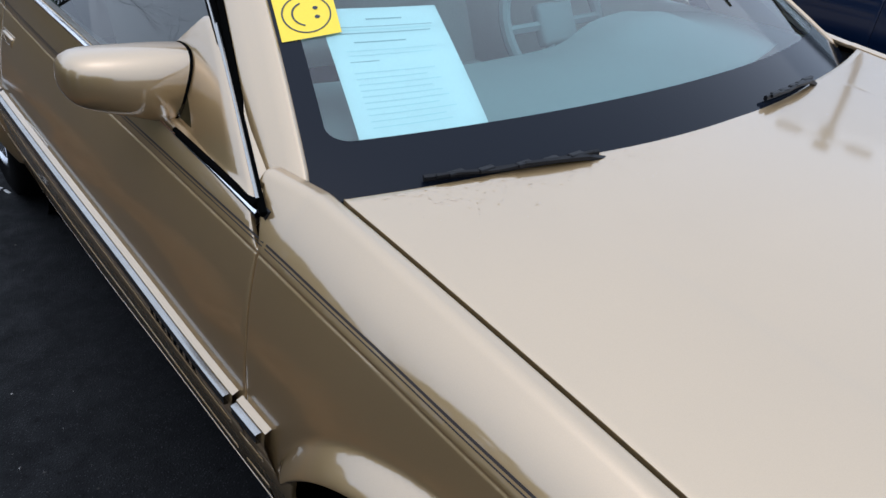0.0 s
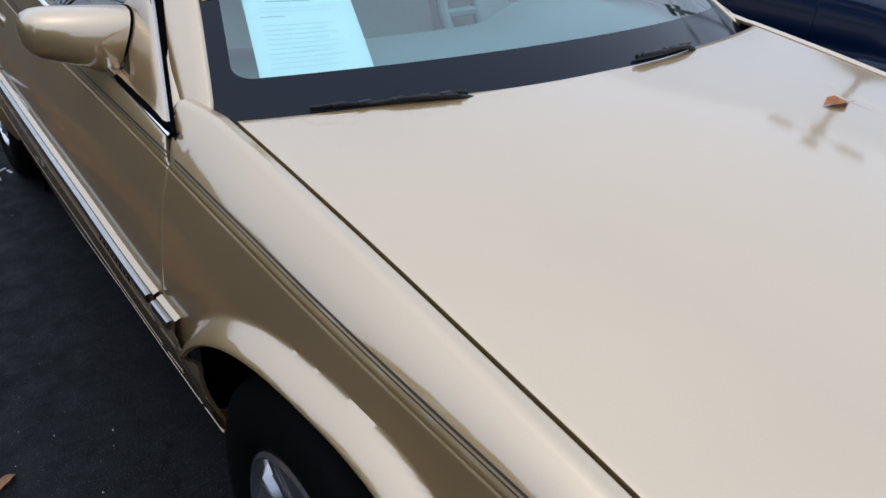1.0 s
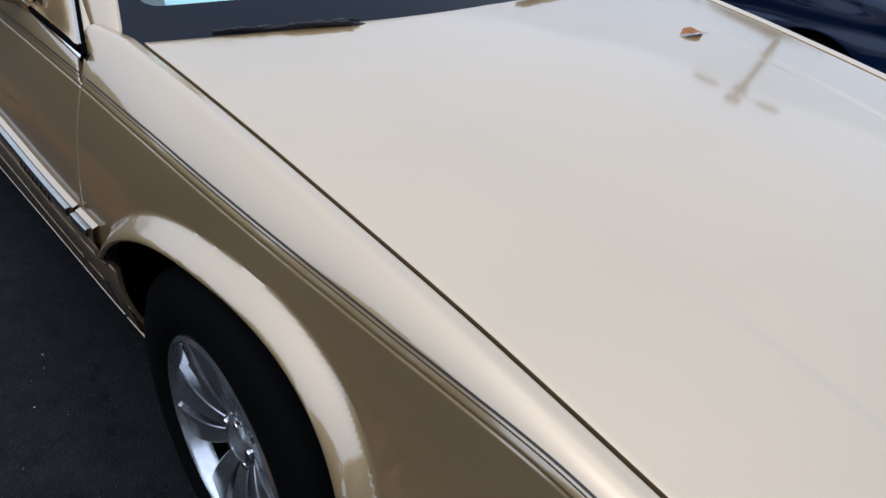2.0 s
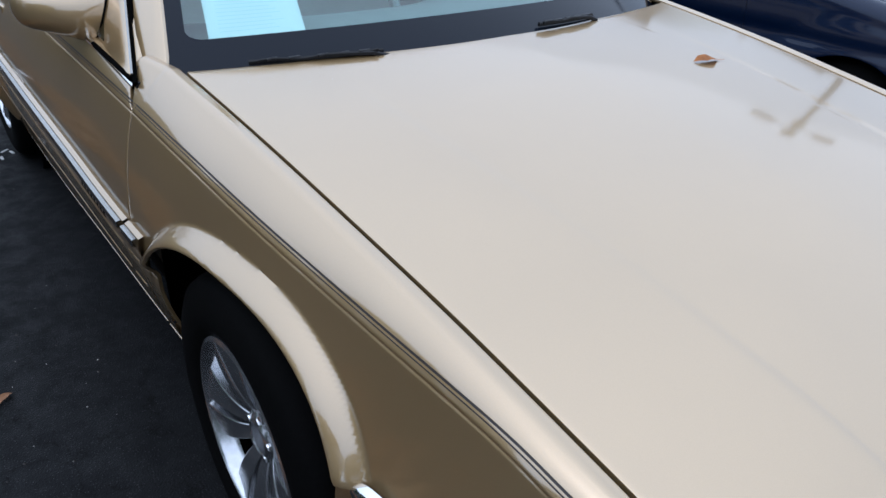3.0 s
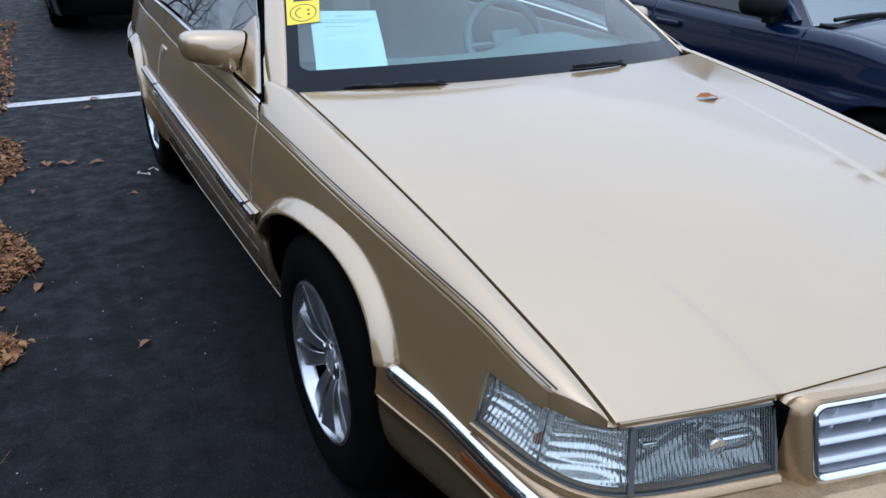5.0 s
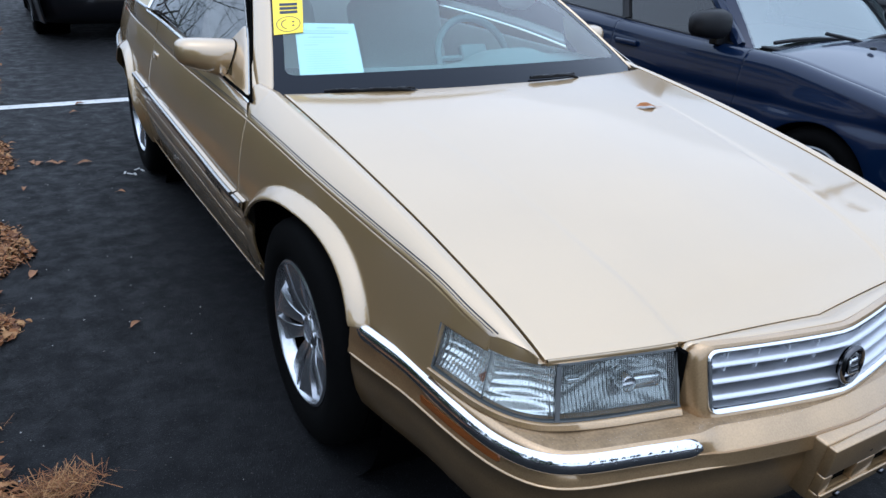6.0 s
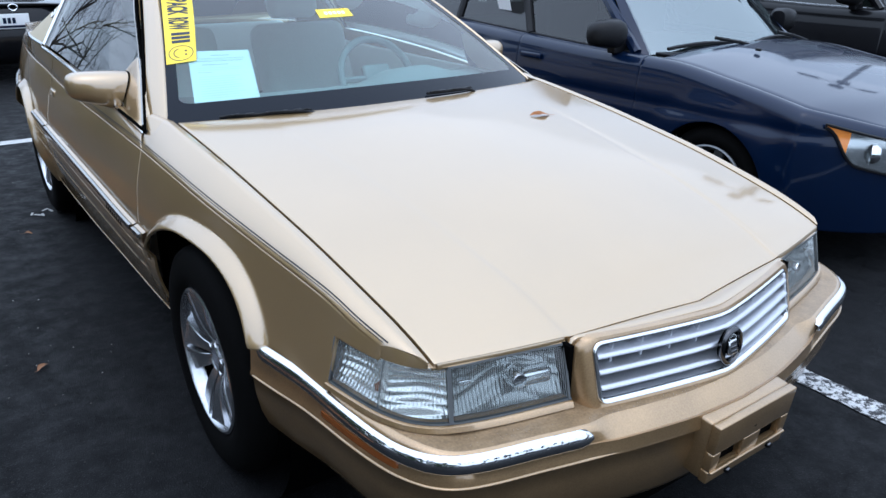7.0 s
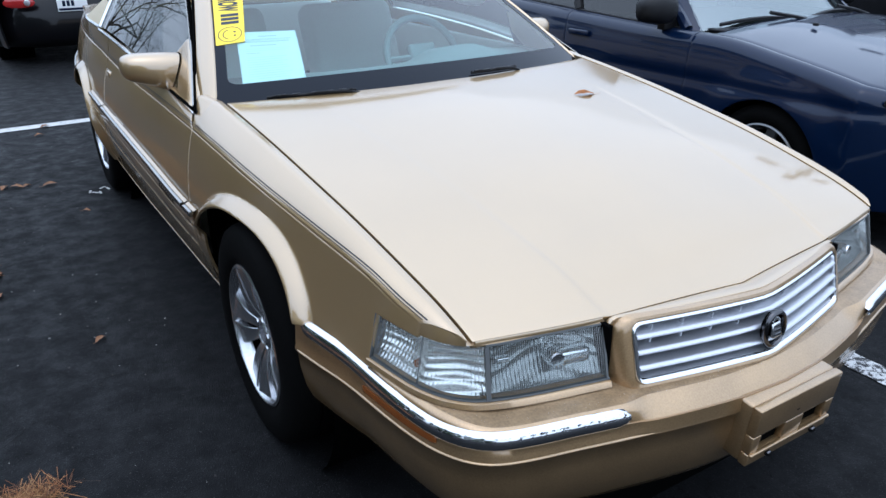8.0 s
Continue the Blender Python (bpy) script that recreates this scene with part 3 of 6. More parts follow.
pillar_in = lambda u: (lambda p: (p[0] - 0.005, p[1] - 0.004, p[2] + 0.006))(edge_of_wind(u))
pillar_out = lambda u: (lambda p: (p[0] + 0.028 - 0.006 * u, p[1] + 0.072, p[2] - 0.004 + 0.01 * u))(edge_of_wind(u))
both("windshield_pillar", shell(ruled(pillar_in, pillar_out), 0.025, 0.006, True), PAINT, coupe, "gold painted windshield pillar")
both("pillar_seal", tube([lerp(pillar_out(u), (pillar_out(u)[0] + 0.004, pillar_out(u)[1] + 0.012, pillar_out(u)[2] - 0.004), 1) for u in np.linspace(0, 1, 16)], 0.006, 8), DARK, coupe)

belt = lambda u: (belt_top(0.52 + u * 1.71)[0] - 0.014, 0.52 + u * 1.71, belt_z(0.52 + u * 1.71) + 0.008)


def glass_top(u):
    y = 0.56 + u * 1.69
    rise = spline([0.0, 0.142, 0.305, 0.435, 0.75, 0.92, 1.0], [0.005, 0.12, 0.245, 0.335, 0.345, 0.305, 0.25])(u)
    z = belt(u)[2] + rise
    return (belt(u)[0] - rise * 0.62, y, z)


pane = ruled(belt, glass_top, 60, 6)
for d in (pane, mirrored(pane)):
    ob = part("side_window", d, SIDEGLASS, coupe, "dark tinted side glass")
    ob.visible_shadow = False
both("belt_trim", tube([(belt(u)[0] + 0.019, belt(u)[1], belt(u)[2] - 0.010) for u in np.linspace(0.01, 1, 40)], 0.0065, 8, 1.0), CHROME, coupe, "chrome window trim")
both("window_trim", tube([(glass_top(u)[0] + 0.006, glass_top(u)[1], glass_top(u)[2]) for u in np.linspace(0.40, 1, 40)], 0.010, 8), CHROME, coupe, "chrome window trim")
both("window_trim", tube([(lerp(belt(1.0), glass_top(1.0), t)[0] + 0.006, lerp(belt(1.0), glass_top(1.0), t)[1] + 0.01, lerp(belt(1.0), glass_top(1.0), t)[2]) for t in np.linspace(0, 1, 12)], 0.012, 8), CHROME, coupe, "chrome window trim")
both("window_seal", tube([(glass_top(u)[0] + 0.006, glass_top(u)[1], glass_top(u)[2]) for u in np.linspace(0.0, 0.41, 24)], 0.011, 8), DARK, coupe, "black rubber window seal")
both("seal_bead", tube([(glass_top(u)[0] + 0.015, glass_top(u)[1] - 0.008, glass_top(u)[2] + 0.006) for u in np.linspace(0.02, 0.41, 24)], 0.0028, 6), STRIP, coupe, "thin bright bead")
both("trim_end", tube([(belt(u)[0] + 0.012, belt(u)[1], belt(u)[2] - 0.002) for u in np.linspace(-0.006, 0.012, 4)], 0.010, 8), BLACK, coupe)
# cant rail between side glass and roof
both("cant_rail", shell(ruled(lambda u: glass_top(0.30 + 0.7 * u), lambda u: roof_point(1, max(0.0, (glass_top(0.30 + 0.7 * u)[1] - 1.09) / 1.28)), 30, 6), 0.01, 0.003), PAINT, coupe)
# broad rear pillar, rear window and trunk
pillar_foot = lambda u: (belt_top(2.26 + 0.62 * u)[0] - 0.008, 2.26 + 0.62 * u, belt_z(2.26 + 0.62 * u) + 0.006)
pillar_head = lambda u: roof_point(1, (2.26 + 0.11 * u - 1.09) / 1.28)
both("rear_pillar", shell(ruled(pillar_foot, pillar_head, 20, 10), 0.02, 0.003), VINYL, coupe, "padded beige vinyl rear pillar")
both("pillar_trim", tube([(pillar_foot(u)[0] + 0.006, pillar_foot(u)[1], pillar_foot(u)[2]) for u in np.linspace(0, 1, 16)], 0.008, 8), CHROME, coupe, "bright trim under the vinyl")
both("pillar_emblem", moved(lathe([(0.016, 0.0), (0.021, 0.004), (0.026, 0.0), (0.021, -0.003), (0.016, 0.0)], 24), Matrix.Translation(lerp(pillar_foot(0.5), pillar_head(0.5), 0.42)) @ pose(0.012, 0, 0, 0, -30)), CHROME, coupe, "small bright wreath emblem")
rear = sheet(lambda u, v: (u * (0.60 + 0.10 * v), 2.37 + 0.66 * v, 1.308 - 0.06 * abs(u) ** 2.5 * (1 - v) - 0.32 * v), np.linspace(-1, 1, 21), np.linspace(0, 1, 11))
part("rear_window", rear, SIDEGLASS, coupe, "tinted rear window").visible_shadow = False
deck = sheet(lambda u, v: (u * (belt_top(3.0 + 0.98 * v)[0] - 0.004), 3.0 + 0.98 * v, belt_z(3.0 + 0.98 * v) + 0.002 + 0.03 * (1 - u * u)), np.linspace(-1, 1, 21), np.linspace(0, 1, 11))
part("trunk_lid", shell(deck, 0.02, 0.004), PAINT, coupe, "gold trunk lid")
tail = sheet(lambda u, v: (u * (0.735 - 0.05 * v), 3.965 + 0.10 * math.sin(math.pi * v) - 0.05 * u * u, 0.30 + 0.635 * v), np.linspace(-1, 1, 21), np.linspace(0, 1, 11))
part("rear_bumper", shell(tail, 0.02, 0.004, True), PAINT, coupe, "gold rear bumper")
jamb = loft([[(side_x(0.5, z) - 0.009, y, z) for y in (0.42, 0.55)] for z in np.linspace(0.34, 0.845, 12)] + [[(0.800, y, 0.885) for y in (0.42, 0.55)]], False)
both("door_jamb", jamb, DARK, coupe)
both("door_corner_seal", box(0.74, 0.79, 0.50, 0.575, 0.80, 0.893, 0.008), BLACK, coupe)
for m in (lambda d: d, mirrored):
    part("kick_panel", m(box(0.66, 0.835, 0.45, 0.53, 0.33, 0.74, 0.01)), DARK, coupe)
# dark tub under the body
part("underbody", joined(box(-0.76, 0.76, 0.43, 2.3, 0.22, 0.5, 0.02), box(-0.6, 0.6, -0.85, 0.43, 0.22, 0.55, 0.02), box(-0.6, 0.6, 2.3, 3.9, 0.25, 0.6, 0.02)), DARK, coupe)
# wheel liners, near-black so that the well's shade sits in their colour
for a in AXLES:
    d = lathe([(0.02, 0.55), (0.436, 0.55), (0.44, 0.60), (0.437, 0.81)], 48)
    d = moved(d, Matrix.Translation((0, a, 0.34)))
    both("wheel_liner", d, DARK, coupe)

# ---- front end ----
def front_path(points, n):
    """A smooth plan path through points from the right flank's x < 0 to the middle, given as (x, y)."""
    p = np.array(points, float)
    d = np.r_[0, np.cumsum(np.hypot(*np.diff(p, axis=0).T))]
    fx, fy = spline(d, p[:, 0]), spline(d, p[:, 1])
    return [(float(fx(s)), float(fy(s))) for s in np.linspace(0, d[-1], n)]


def normals(path):
    out = []
    for i in range(len(path)):
        a, b = path[max(i - 1, 0)], path[min(i + 1, len(path) - 1)]
        d = Vector((b[0] - a[0], b[1] - a[1])).normalized()
        out.append(Vector((d.y, -d.x)))
    return out


HALF = [(-0.862, -0.360), (-0.845, -0.45), (-0.818, -0.58), (-0.795, -0.76), (-0.775, -0.86), (-0.742, -0.935), (-0.70, -0.978), (-0.645, -1.002), (-0.53, -1.032), (-0.41, -1.063), (-0.25, -1.100), (-0.13, -1.120), (0, -1.128)]
right = front_path(HALF, 70)
PLAN = right + [(-x, y) for x, y in right[-2::-1]]
PN = normals(PLAN)
ARC = np.r_[0, np.cumsum([math.dist(a, b) for a, b in zip(PLAN, PLAN[1:])])]


def ledge_z(x):
    """Height of the bumper's top, which falls towards the nose."""
    return 0.551 + 0.017 * smooth((abs(x) - 0.68) / 0.14)


def bumper_profile(x):
    """Pairs of (outwards, z) from the ledge under the lamps to the chin."""
    mid = smooth((0.42 - abs(x)) / 0.07)
    top = ledge_z(x) - 0.004 * mid
    return [(-0.13, top + 0.002), (-0.06, top), (-0.016 - 0.021 * mid, top - 0.002 - 0.002 * mid), (-0.006 - 0.018 * mid, top - 0.005 - 0.011 * mid), (-0.001 - 0.009 * mid, top - 0.013 - 0.015 * mid), (0.0, top - 0.04), (0.002 + 0.006 * mid, 0.51), (0.003 + 0.006 * mid, 0.489),
            (0.006 + 0.004 * mid, 0.482), (0.006 + 0.004 * mid, 0.474), (-0.001, 0.468), (-0.004, 0.42), (-0.016, 0.36), (-0.035, 0.31), (-0.06, 0.275), (-0.11, 0.255), (-0.16, 0.25)]


rings = []
for (x, y), n in zip(PLAN, PN):
    rings.append([(x + n.x * o, y + n.y * o, z) for o, z in bumper_profile(x)])
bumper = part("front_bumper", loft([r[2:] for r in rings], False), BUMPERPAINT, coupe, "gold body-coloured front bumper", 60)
part("bumper_ledge", loft([r[:3] for r in rings], False), LEDGEPAINT, bumper, "dirty wet top of the bumper, darkened for the mirrored lamp and hood")


def bumper_bar(s0, s1, zmid, prof, taper=0.03):
    """A bar along the bumper between two lengths of its path."""
    rs = []
    for s in np.linspace(s0, s1, 70):
        x, y = np.interp(s, ARC, [p[0] for p in PLAN]), np.interp(s, ARC, [p[1] for p in PLAN])
        nx, ny = np.interp(s, ARC, [n.x for n in PN]), np.interp(s, ARC, [n.y for n in PN])
        e = min(1.0, math.sqrt(max(0.0, 1 - (1 - min((s - s0 + 0.001) / taper, 1)) ** 2)), math.sqrt(max(0.0, 1 - (1 - min((s1 - s + 0.001) / taper, 1)) ** 2)))
        rs.append([(x + nx * (o * (0.4 + 0.6 * e)), y + ny * (o * (0.4 + 0.6 * e)), zmid(s) + dz * (0.15 + 0.85 * e)) for o, dz in prof])
    return loft(rs, False)


END = float(np.interp(-0.415, [p[0] for p in PLAN], ARC))
bar_z = lambda s: 0.527 + 0.030 * smooth(1 - s / 0.6)
BAR = [(-0.006, 0.021), (0.004, 0.020), (0.010, 0.014), (0.013, 0.004), (0.013, -0.006), (0.010, -0.015), (0.004, -0.020), (-0.006, -0.021)]
bar = bumper_bar(0.042, END, bar_z, BAR)
both("chrome_bumper_strip", bar, CHROME, coupe, "chrome bumper strip beaded with rain", 60)
MARK0, MARK1 = float(np.interp(0.635, -np.array([p[1] for p in PLAN[:70]]), ARC[:70])), float(np.interp(0.885, -np.array([p[1] for p in PLAN[:70]]), ARC[:70]))
mark = bumper_bar(MARK0, MARK1, lambda s: 0.499, [(0.0, 0.010), (0.005, 0.008), (0.006, 0.0), (0.005, -0.008), (0.0, -0.010)], 0.008)
line_ = bumper_bar(0.01, ARC[-1] / 2 - 0.17, lambda s: 0.477, [(0.004, 0.0035), (0.0095, 0.0025), (0.0105, 0.0), (0.0095, -0.0025), (0.004, -0.0035)], 0.004)
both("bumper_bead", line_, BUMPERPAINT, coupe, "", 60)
both("side_marker_lamp", mark, AMBER, coupe, "amber side marker lamp", 60)
# lamps: a plan path round the corner
LHALF = [(-0.800, -0.650), (-0.785, -0.73), (-0.767, -0.80), (-0.735, -0.862), (-0.69, -0.902), (-0.635, -0.924), (-0.55, -0.946), (-0.47, -0.964), (-0.398, -0.980)]
LP = front_path(LHALF, 90)
LN = normals(LP)
LA = np.r_[0, np.cumsum([math.dist(a, b) for a, b in zip(LP, LP[1:])])]


def lamp_point(s, v, inward=0.0):
    """s along the lamp 0..1, v up it 0..1."""
    q = s * LA[-1]
    x, y = np.interp(q, LA, [p[0] for p in LP]), np.interp(q, LA, [p[1] for p in LP])
    nx, ny = np.interp(q, LA, [n.x for n in LN]), np.interp(q, LA, [n.y for n in LN])
    z0 = 0.586 - 0.016 * smooth(s / 0.8)
    z1 = 0.686 - 0.002 * smooth(s / 0.5) - 0.004 * smooth((s - 0.45) / 0.55)
    lean = -v * (0.024 + 0.012 * smooth((s - 0.45) / 0.4)) - inward
    return (x + nx * lean, y + ny * lean, z0 + (z1 - z0) * v)


def flutes(s, v, pitch, amount):
    return amount * abs(math.sin(math.pi * s * LA[-1] / pitch))


def lamp_lens(s0, s1, pitch, amount, n):
    return sheet(lambda s, v: lamp_point(s, v, -flutes(s, v, pitch, amount)), np.linspace(s0, s1, n), np.linspace(0.005, 0.995, 9))


SPLIT = 0.535
for side in (0, 1):
    m = (lambda d: d) if side == 0 else mirrored
    lamp = part("headlamp", m(sheet(lambda s, v: lamp_point(s, v, 0.052), np.linspace(0, 1, 60), np.linspace(0, 1, 4))), DARK, coupe, "clear fluted headlamp with corner lamp, wet")
    part("corner_lens", m(lamp_lens(0.02, SPLIT - 0.012, 0.0092, 0.0008, 300)), LENS, lamp, "clear fluted corner lens").visible_shadow = False
    part("main_lens", m(lamp_lens(SPLIT + 0.012, 0.985, 0.0084, 0.0004, 260)), LENS, lamp, "clear main lens").visible_shadow = False
    frame_rings = []
    for k in range(61):
        s = k / 60
        frame_rings.append([lamp_point(s, -0.03, 0.0), lamp_point(s, -0.03, -0.001), lamp_point(s, 0.005, -0.001), lamp_point(s, 0.005, 0.006)])
    part("lens_frame", m(loft(frame_rings, False)), CLEARGREY, lamp)
    frame_rings = [[lamp_point(k / 60, 0.995, 0.006), lamp_point(k / 60, 0.995, -0.001), lamp_point(k / 60, 1.03, -0.001), lamp_point(k / 60, 1.03, 0.004)] for k in range(32, 61)]
    part("lens_frame", m(loft(frame_rings, False)), CLEARGREY, lamp)
    for s in (0.01, SPLIT, 0.99):
        w2 = 0.004 if s != SPLIT else 0.008
        part("lens_divider", m(loft([[lamp_point(s - w2, v, 0.006), lamp_point(s - w2, v, -0.003), lamp_point(s + w2, v, -0.003), lamp_point(s + w2, v, 0.006)] for v in np.linspace(0, 1, 6)], False)), CLEARGREY, lamp)
    # reflectors: two bowls and a box behind the lens
    back = sheet(lambda s, v: lamp_point(s, v, 0.014 + 0.030 * math.sin(math.pi * v) * (0.3 + 0.7 * abs(math.sin(math.pi * min(s / SPLIT, 1) * 2))) + 0.0026 * abs(math.sin(math.pi * (v * 6 + 0.4 * math.sin(9 * s)))) + 0.0012 * abs(math.sin(math.pi * s * LA[-1] / 0.0104))), np.linspace(0.0, SPLIT, 200), np.linspace(0, 1, 57))
    part("reflector", m(back), MIRRORY, lamp, "silver corner lamp reflector")
    part("lamp_web", m(loft([[lamp_point(SPLIT * 0.49 - 0.006, v, 0.04), lamp_point(SPLIT * 0.49 - 0.004, v, 0.003), lamp_point(SPLIT * 0.49 + 0.004, v, 0.003), lamp_point(SPLIT * 0.49 + 0.006, v, 0.05)] for v in np.linspace(0, 1, 6)], False)), MIRRORY, lamp)
    back = sheet(lambda s, v: lamp_point(s, v, 0.020 + 0.026 * math.sin(math.pi * v) ** 0.7 * math.sin(math.pi * (s - SPLIT) / (1 - SPLIT)) ** 0.5 + 0.0022 * abs(math.sin(math.pi * (v * 4 + 0.6 * math.sin(14 * s)))) + 0.0008 * abs(math.sin(math.pi * s * LA[-1] / 0.0096))), np.linspace(SPLIT, 1, 180), np.linspace(0, 1, 41))
    part("reflector", m(back), GREYREFLECTOR, lamp, "grey headlamp reflector")
    c = Vector(lamp_point(0.885, 0.42, 0.030))
    part("lamp_shield", m(moved(box(-0.035, 0.035, -0.016, 0.016, -0.017, 0.017, 0.008), Matrix.Translation(c) @ pose(0, 0, 0, 0, 0, -12))), CHROME, lamp, "bright bulb shield")
    c = Vector(lamp_point(0.60, 0.62, 0.022))
    part("lamp_shield", m(moved(box(-0.014, 0.014, -0.008, 0.008, -0.006, 0.006, 0.003), Matrix.Translation(c) @ pose(0, 0, 0, 0, 0, -12))), CHROME, lamp)
    c = Vector(lamp_point(0.80, 0.5, 0.03))
    part("lamp_bulb", m(moved(lathe([(0.001, -0.03), (0.016, -0.03), (0.02, -0.01), (0.017, 0.02), (0.001, 0.024)], 20), Matrix.Translation(c) @ pose(0, 0, 0, 0, 0, 80))), CHROME, lamp)
    c = Vector(lamp_point(0.24, 0.35, 0.02))
    part("amber_bulb", m(moved(lathe([(0.001, -0.014), (0.008, -0.012), (0.011, 0.0), (0.008, 0.012), (0.001, 0.014)], 16), Matrix.Translation(c))), AMBER, lamp, "amber bulb")
    sill = loft([[lamp_point(k / 60, -0.035, 0.03), lamp_point(k / 60, -0.035, -0.003), lamp_point(k / 60, -0.05, -0.007), lamp_point(k / 60, -0.145, -0.008), lamp_point(k / 60, -0.16, -0.004), lamp_point(k / 60, -0.16, 0.04)] for k in range(-1, 62)], False)
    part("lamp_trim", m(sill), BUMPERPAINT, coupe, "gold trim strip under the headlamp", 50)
    cap = loft([[lamp_point(k / 60, 1.03, 0.001), lamp_point(k / 60, 1.045, 0.006), lamp_point(k / 60, 1.12 + 0.10 * (1 - k / 60), 0.05)] for k in range(12, 61)], False)
    part("lamp_cap", m(cap), PAINT, coupe, "", 50)
    # the fender's nose, curving down to the lamp's upper edge
    nose = []
    for v in np.linspace(0.972, 2.0, 30):
        a = Vector(outer(-0.873 + 0.09 * (2 - max(v, 1.0)) + 0.002, v, fender_top)) - Vector((0, 0, 0.0008))
        a.x *= -1
        q = min(np.linspace(0, 1, 240), key=lambda k: math.hypot(lamp_point(k, 1.0)[0] - a.x, lamp_point(k, 1.0)[1] - a.y))
        b = Vector(lamp_point(q, 1.02, 0.0005))
        c = (a + b) / 2 + Vector((0, -0.0015, 0.0015))
        nose.append([tuple(a * (1 - t) ** 2 + c * 2 * t * (1 - t) + b * t * t) for t in np.linspace(0, 1, 6)])
    part("fender_nose", m(loft(nose, False)), PAINT, coupe, "", 50)
    # upright prism ribs moulded into the lenses
    for s0, s1, pitch, r in ((0.02, SPLIT - 0.012, 0.0052, 0.0008), (SPLIT + 0.012, 0.985, 0.0048, 0.0006)):
        ribs = []
        for q in np.arange(s0 * LA[-1] + pitch / 2, s1 * LA[-1], pitch):
            ribs.append(tube([Vector(lamp_point(q / LA[-1], v, 0.0035)) for v in (0.03, 0.5, 0.97)], r, 6))
        part("lens_ribs", m(joined(*ribs)), RIB, lamp, "clear upright prism ribs")
    # dark gap between lamp and grille shell: a near-black box, shade as colour
    part("lamp_gap", m(box(-0.399, -0.386, -0.965, -0.90, 0.555, 0.684, 0.001)), DARK, coupe)

# grille shell, V-shaped in plan and leaning back
def nose_y(x, z):
    return -1.066 + 0.070 * (min(abs(x), 0.42) / 0.352) ** 1.25 + 0.26 * (z - 0.62)


def shell_loop(hw, z0, z1, r, back, to=None):
    return [(x, (nose_y(x, z) + back) if to is None else to(x), z) for x, z in rounded(hw, z0, z1, r)]


base_loop = rounded(0.352, 0.553, 0.687, 0.022)
count = len(base_loop)


def loop_like(grow, z_up, back, r):
    """The opening's loop grown outwards, with the same count of points."""
    out = []
    for x, z in base_loop:
        fx, fz = x / 0.352, (z - 0.62) / 0.067
        gx = x + grow * math.copysign(min(1, abs(fx) ** 6 if abs(fx) < 1 else 1), fx)
        gz = z + (grow if fz < 0 else min(grow, 0.009) + z_up * 0.3) * math.copysign(min(1, abs(fz) ** 6), fz)
        out.append((gx, nose_y(gx, gz) + back, gz))
    return out


loops = [loop_like(0.0, 0, 0.03, 0.022), loop_like(0.0, 0, 0.0, 0.022), loop_like(0.003, 0, -0.004, 0.025), loop_like(0.018, 0.0, -0.003, 0.03), loop_like(0.026, 0.003, 0.004, 0.03), loop_like(0.033, 0.006, 0.018, 0.03)]
last = [(x * 1.004, max(y, -0.955 if z > 0.6 else -0.965), z - (0.035 if z > 0.6 else 0.004)) for x, y, z in loop_like(0.036, 0.006, 0.05, 0.03)]
loops.append(last)
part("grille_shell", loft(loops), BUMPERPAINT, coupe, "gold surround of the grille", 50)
header = sheet(lambda x, v: (lambda yf, yb: (x, yf + (yb - yf) * v, (0.6965 + 0.003 * (1 - abs(x) / 0.38)) * (1 - v) + hood_z(x, yb) * v + 0.004 * math.sin(math.pi * v) - 60 * max(0.0, abs(x) - 0.372) ** 2))(nose_y(x, 0.697) + 0.012, hood_front(min(abs(x), 0.387)) - 0.0026), np.linspace(-0.391, 0.391, 80), np.linspace(0, 1, 10))
part("grille_header", shell(header, 0.015, 0.001), PAINT, coupe, "gold panel between hood and grille", 50)

grille = part("grille", sheet(lambda x, z: (x, nose_y(x, 0.62) + 0.055, z), np.linspace(-0.36, 0.36, 30), np.linspace(0.545, 0.678, 5)), DARK, coupe, "silver slatted grille with chrome frame")
rim = [loop_like(-0.001, 0, 0.022, 0), loop_like(0.001, 0, -0.003, 0), loop_like(-0.002, 0, -0.007, 0), loop_like(-0.007, 0, -0.006, 0), loop_like(-0.010, 0, 0.002, 0), loop_like(-0.010, 0, 0.022, 0)]
part("grille_frame", loft(rim), CHROME, grille, "chrome grille frame", 60)
for k in range(3):
    zc = 0.6545 - 0.0335 * k
    rings = []
    for x in np.linspace(-0.344, 0.344, 61):
        ring = [(x, nose_y(x, zc) + b, zc + dz) for b, dz in ((-0.006, 0.004), (-0.008, 0.0), (-0.006, -0.004), (0.0, -0.005), (0.045, 0.014), (0.045, 0.020), (0.0, 0.0055))]
        rings.append(ring)
    part("slat", loft(rings, True, True), SILVER, grille, "", 50)
rings = []
for x in np.linspace(-0.344, 0.344, 61):
    rings.append([(x, nose_y(x, 0.56) + b, 0.558 + dz) for b, dz in ((0.0, 0.0), (0.0, 0.004), (0.045, 0.020), (0.045, 0.0))])
part("slat", loft(rings, True, True), SILVER, grille, "", 50)
for k in range(-4, 5):
    if k:
        x = k * 0.075
        part("rib", box(x - 0.0025, x + 0.0025, nose_y(x, 0.62) + 0.016, nose_y(x, 0.62) + 0.05, 0.556, 0.684, 0.001), SILVER, grille)
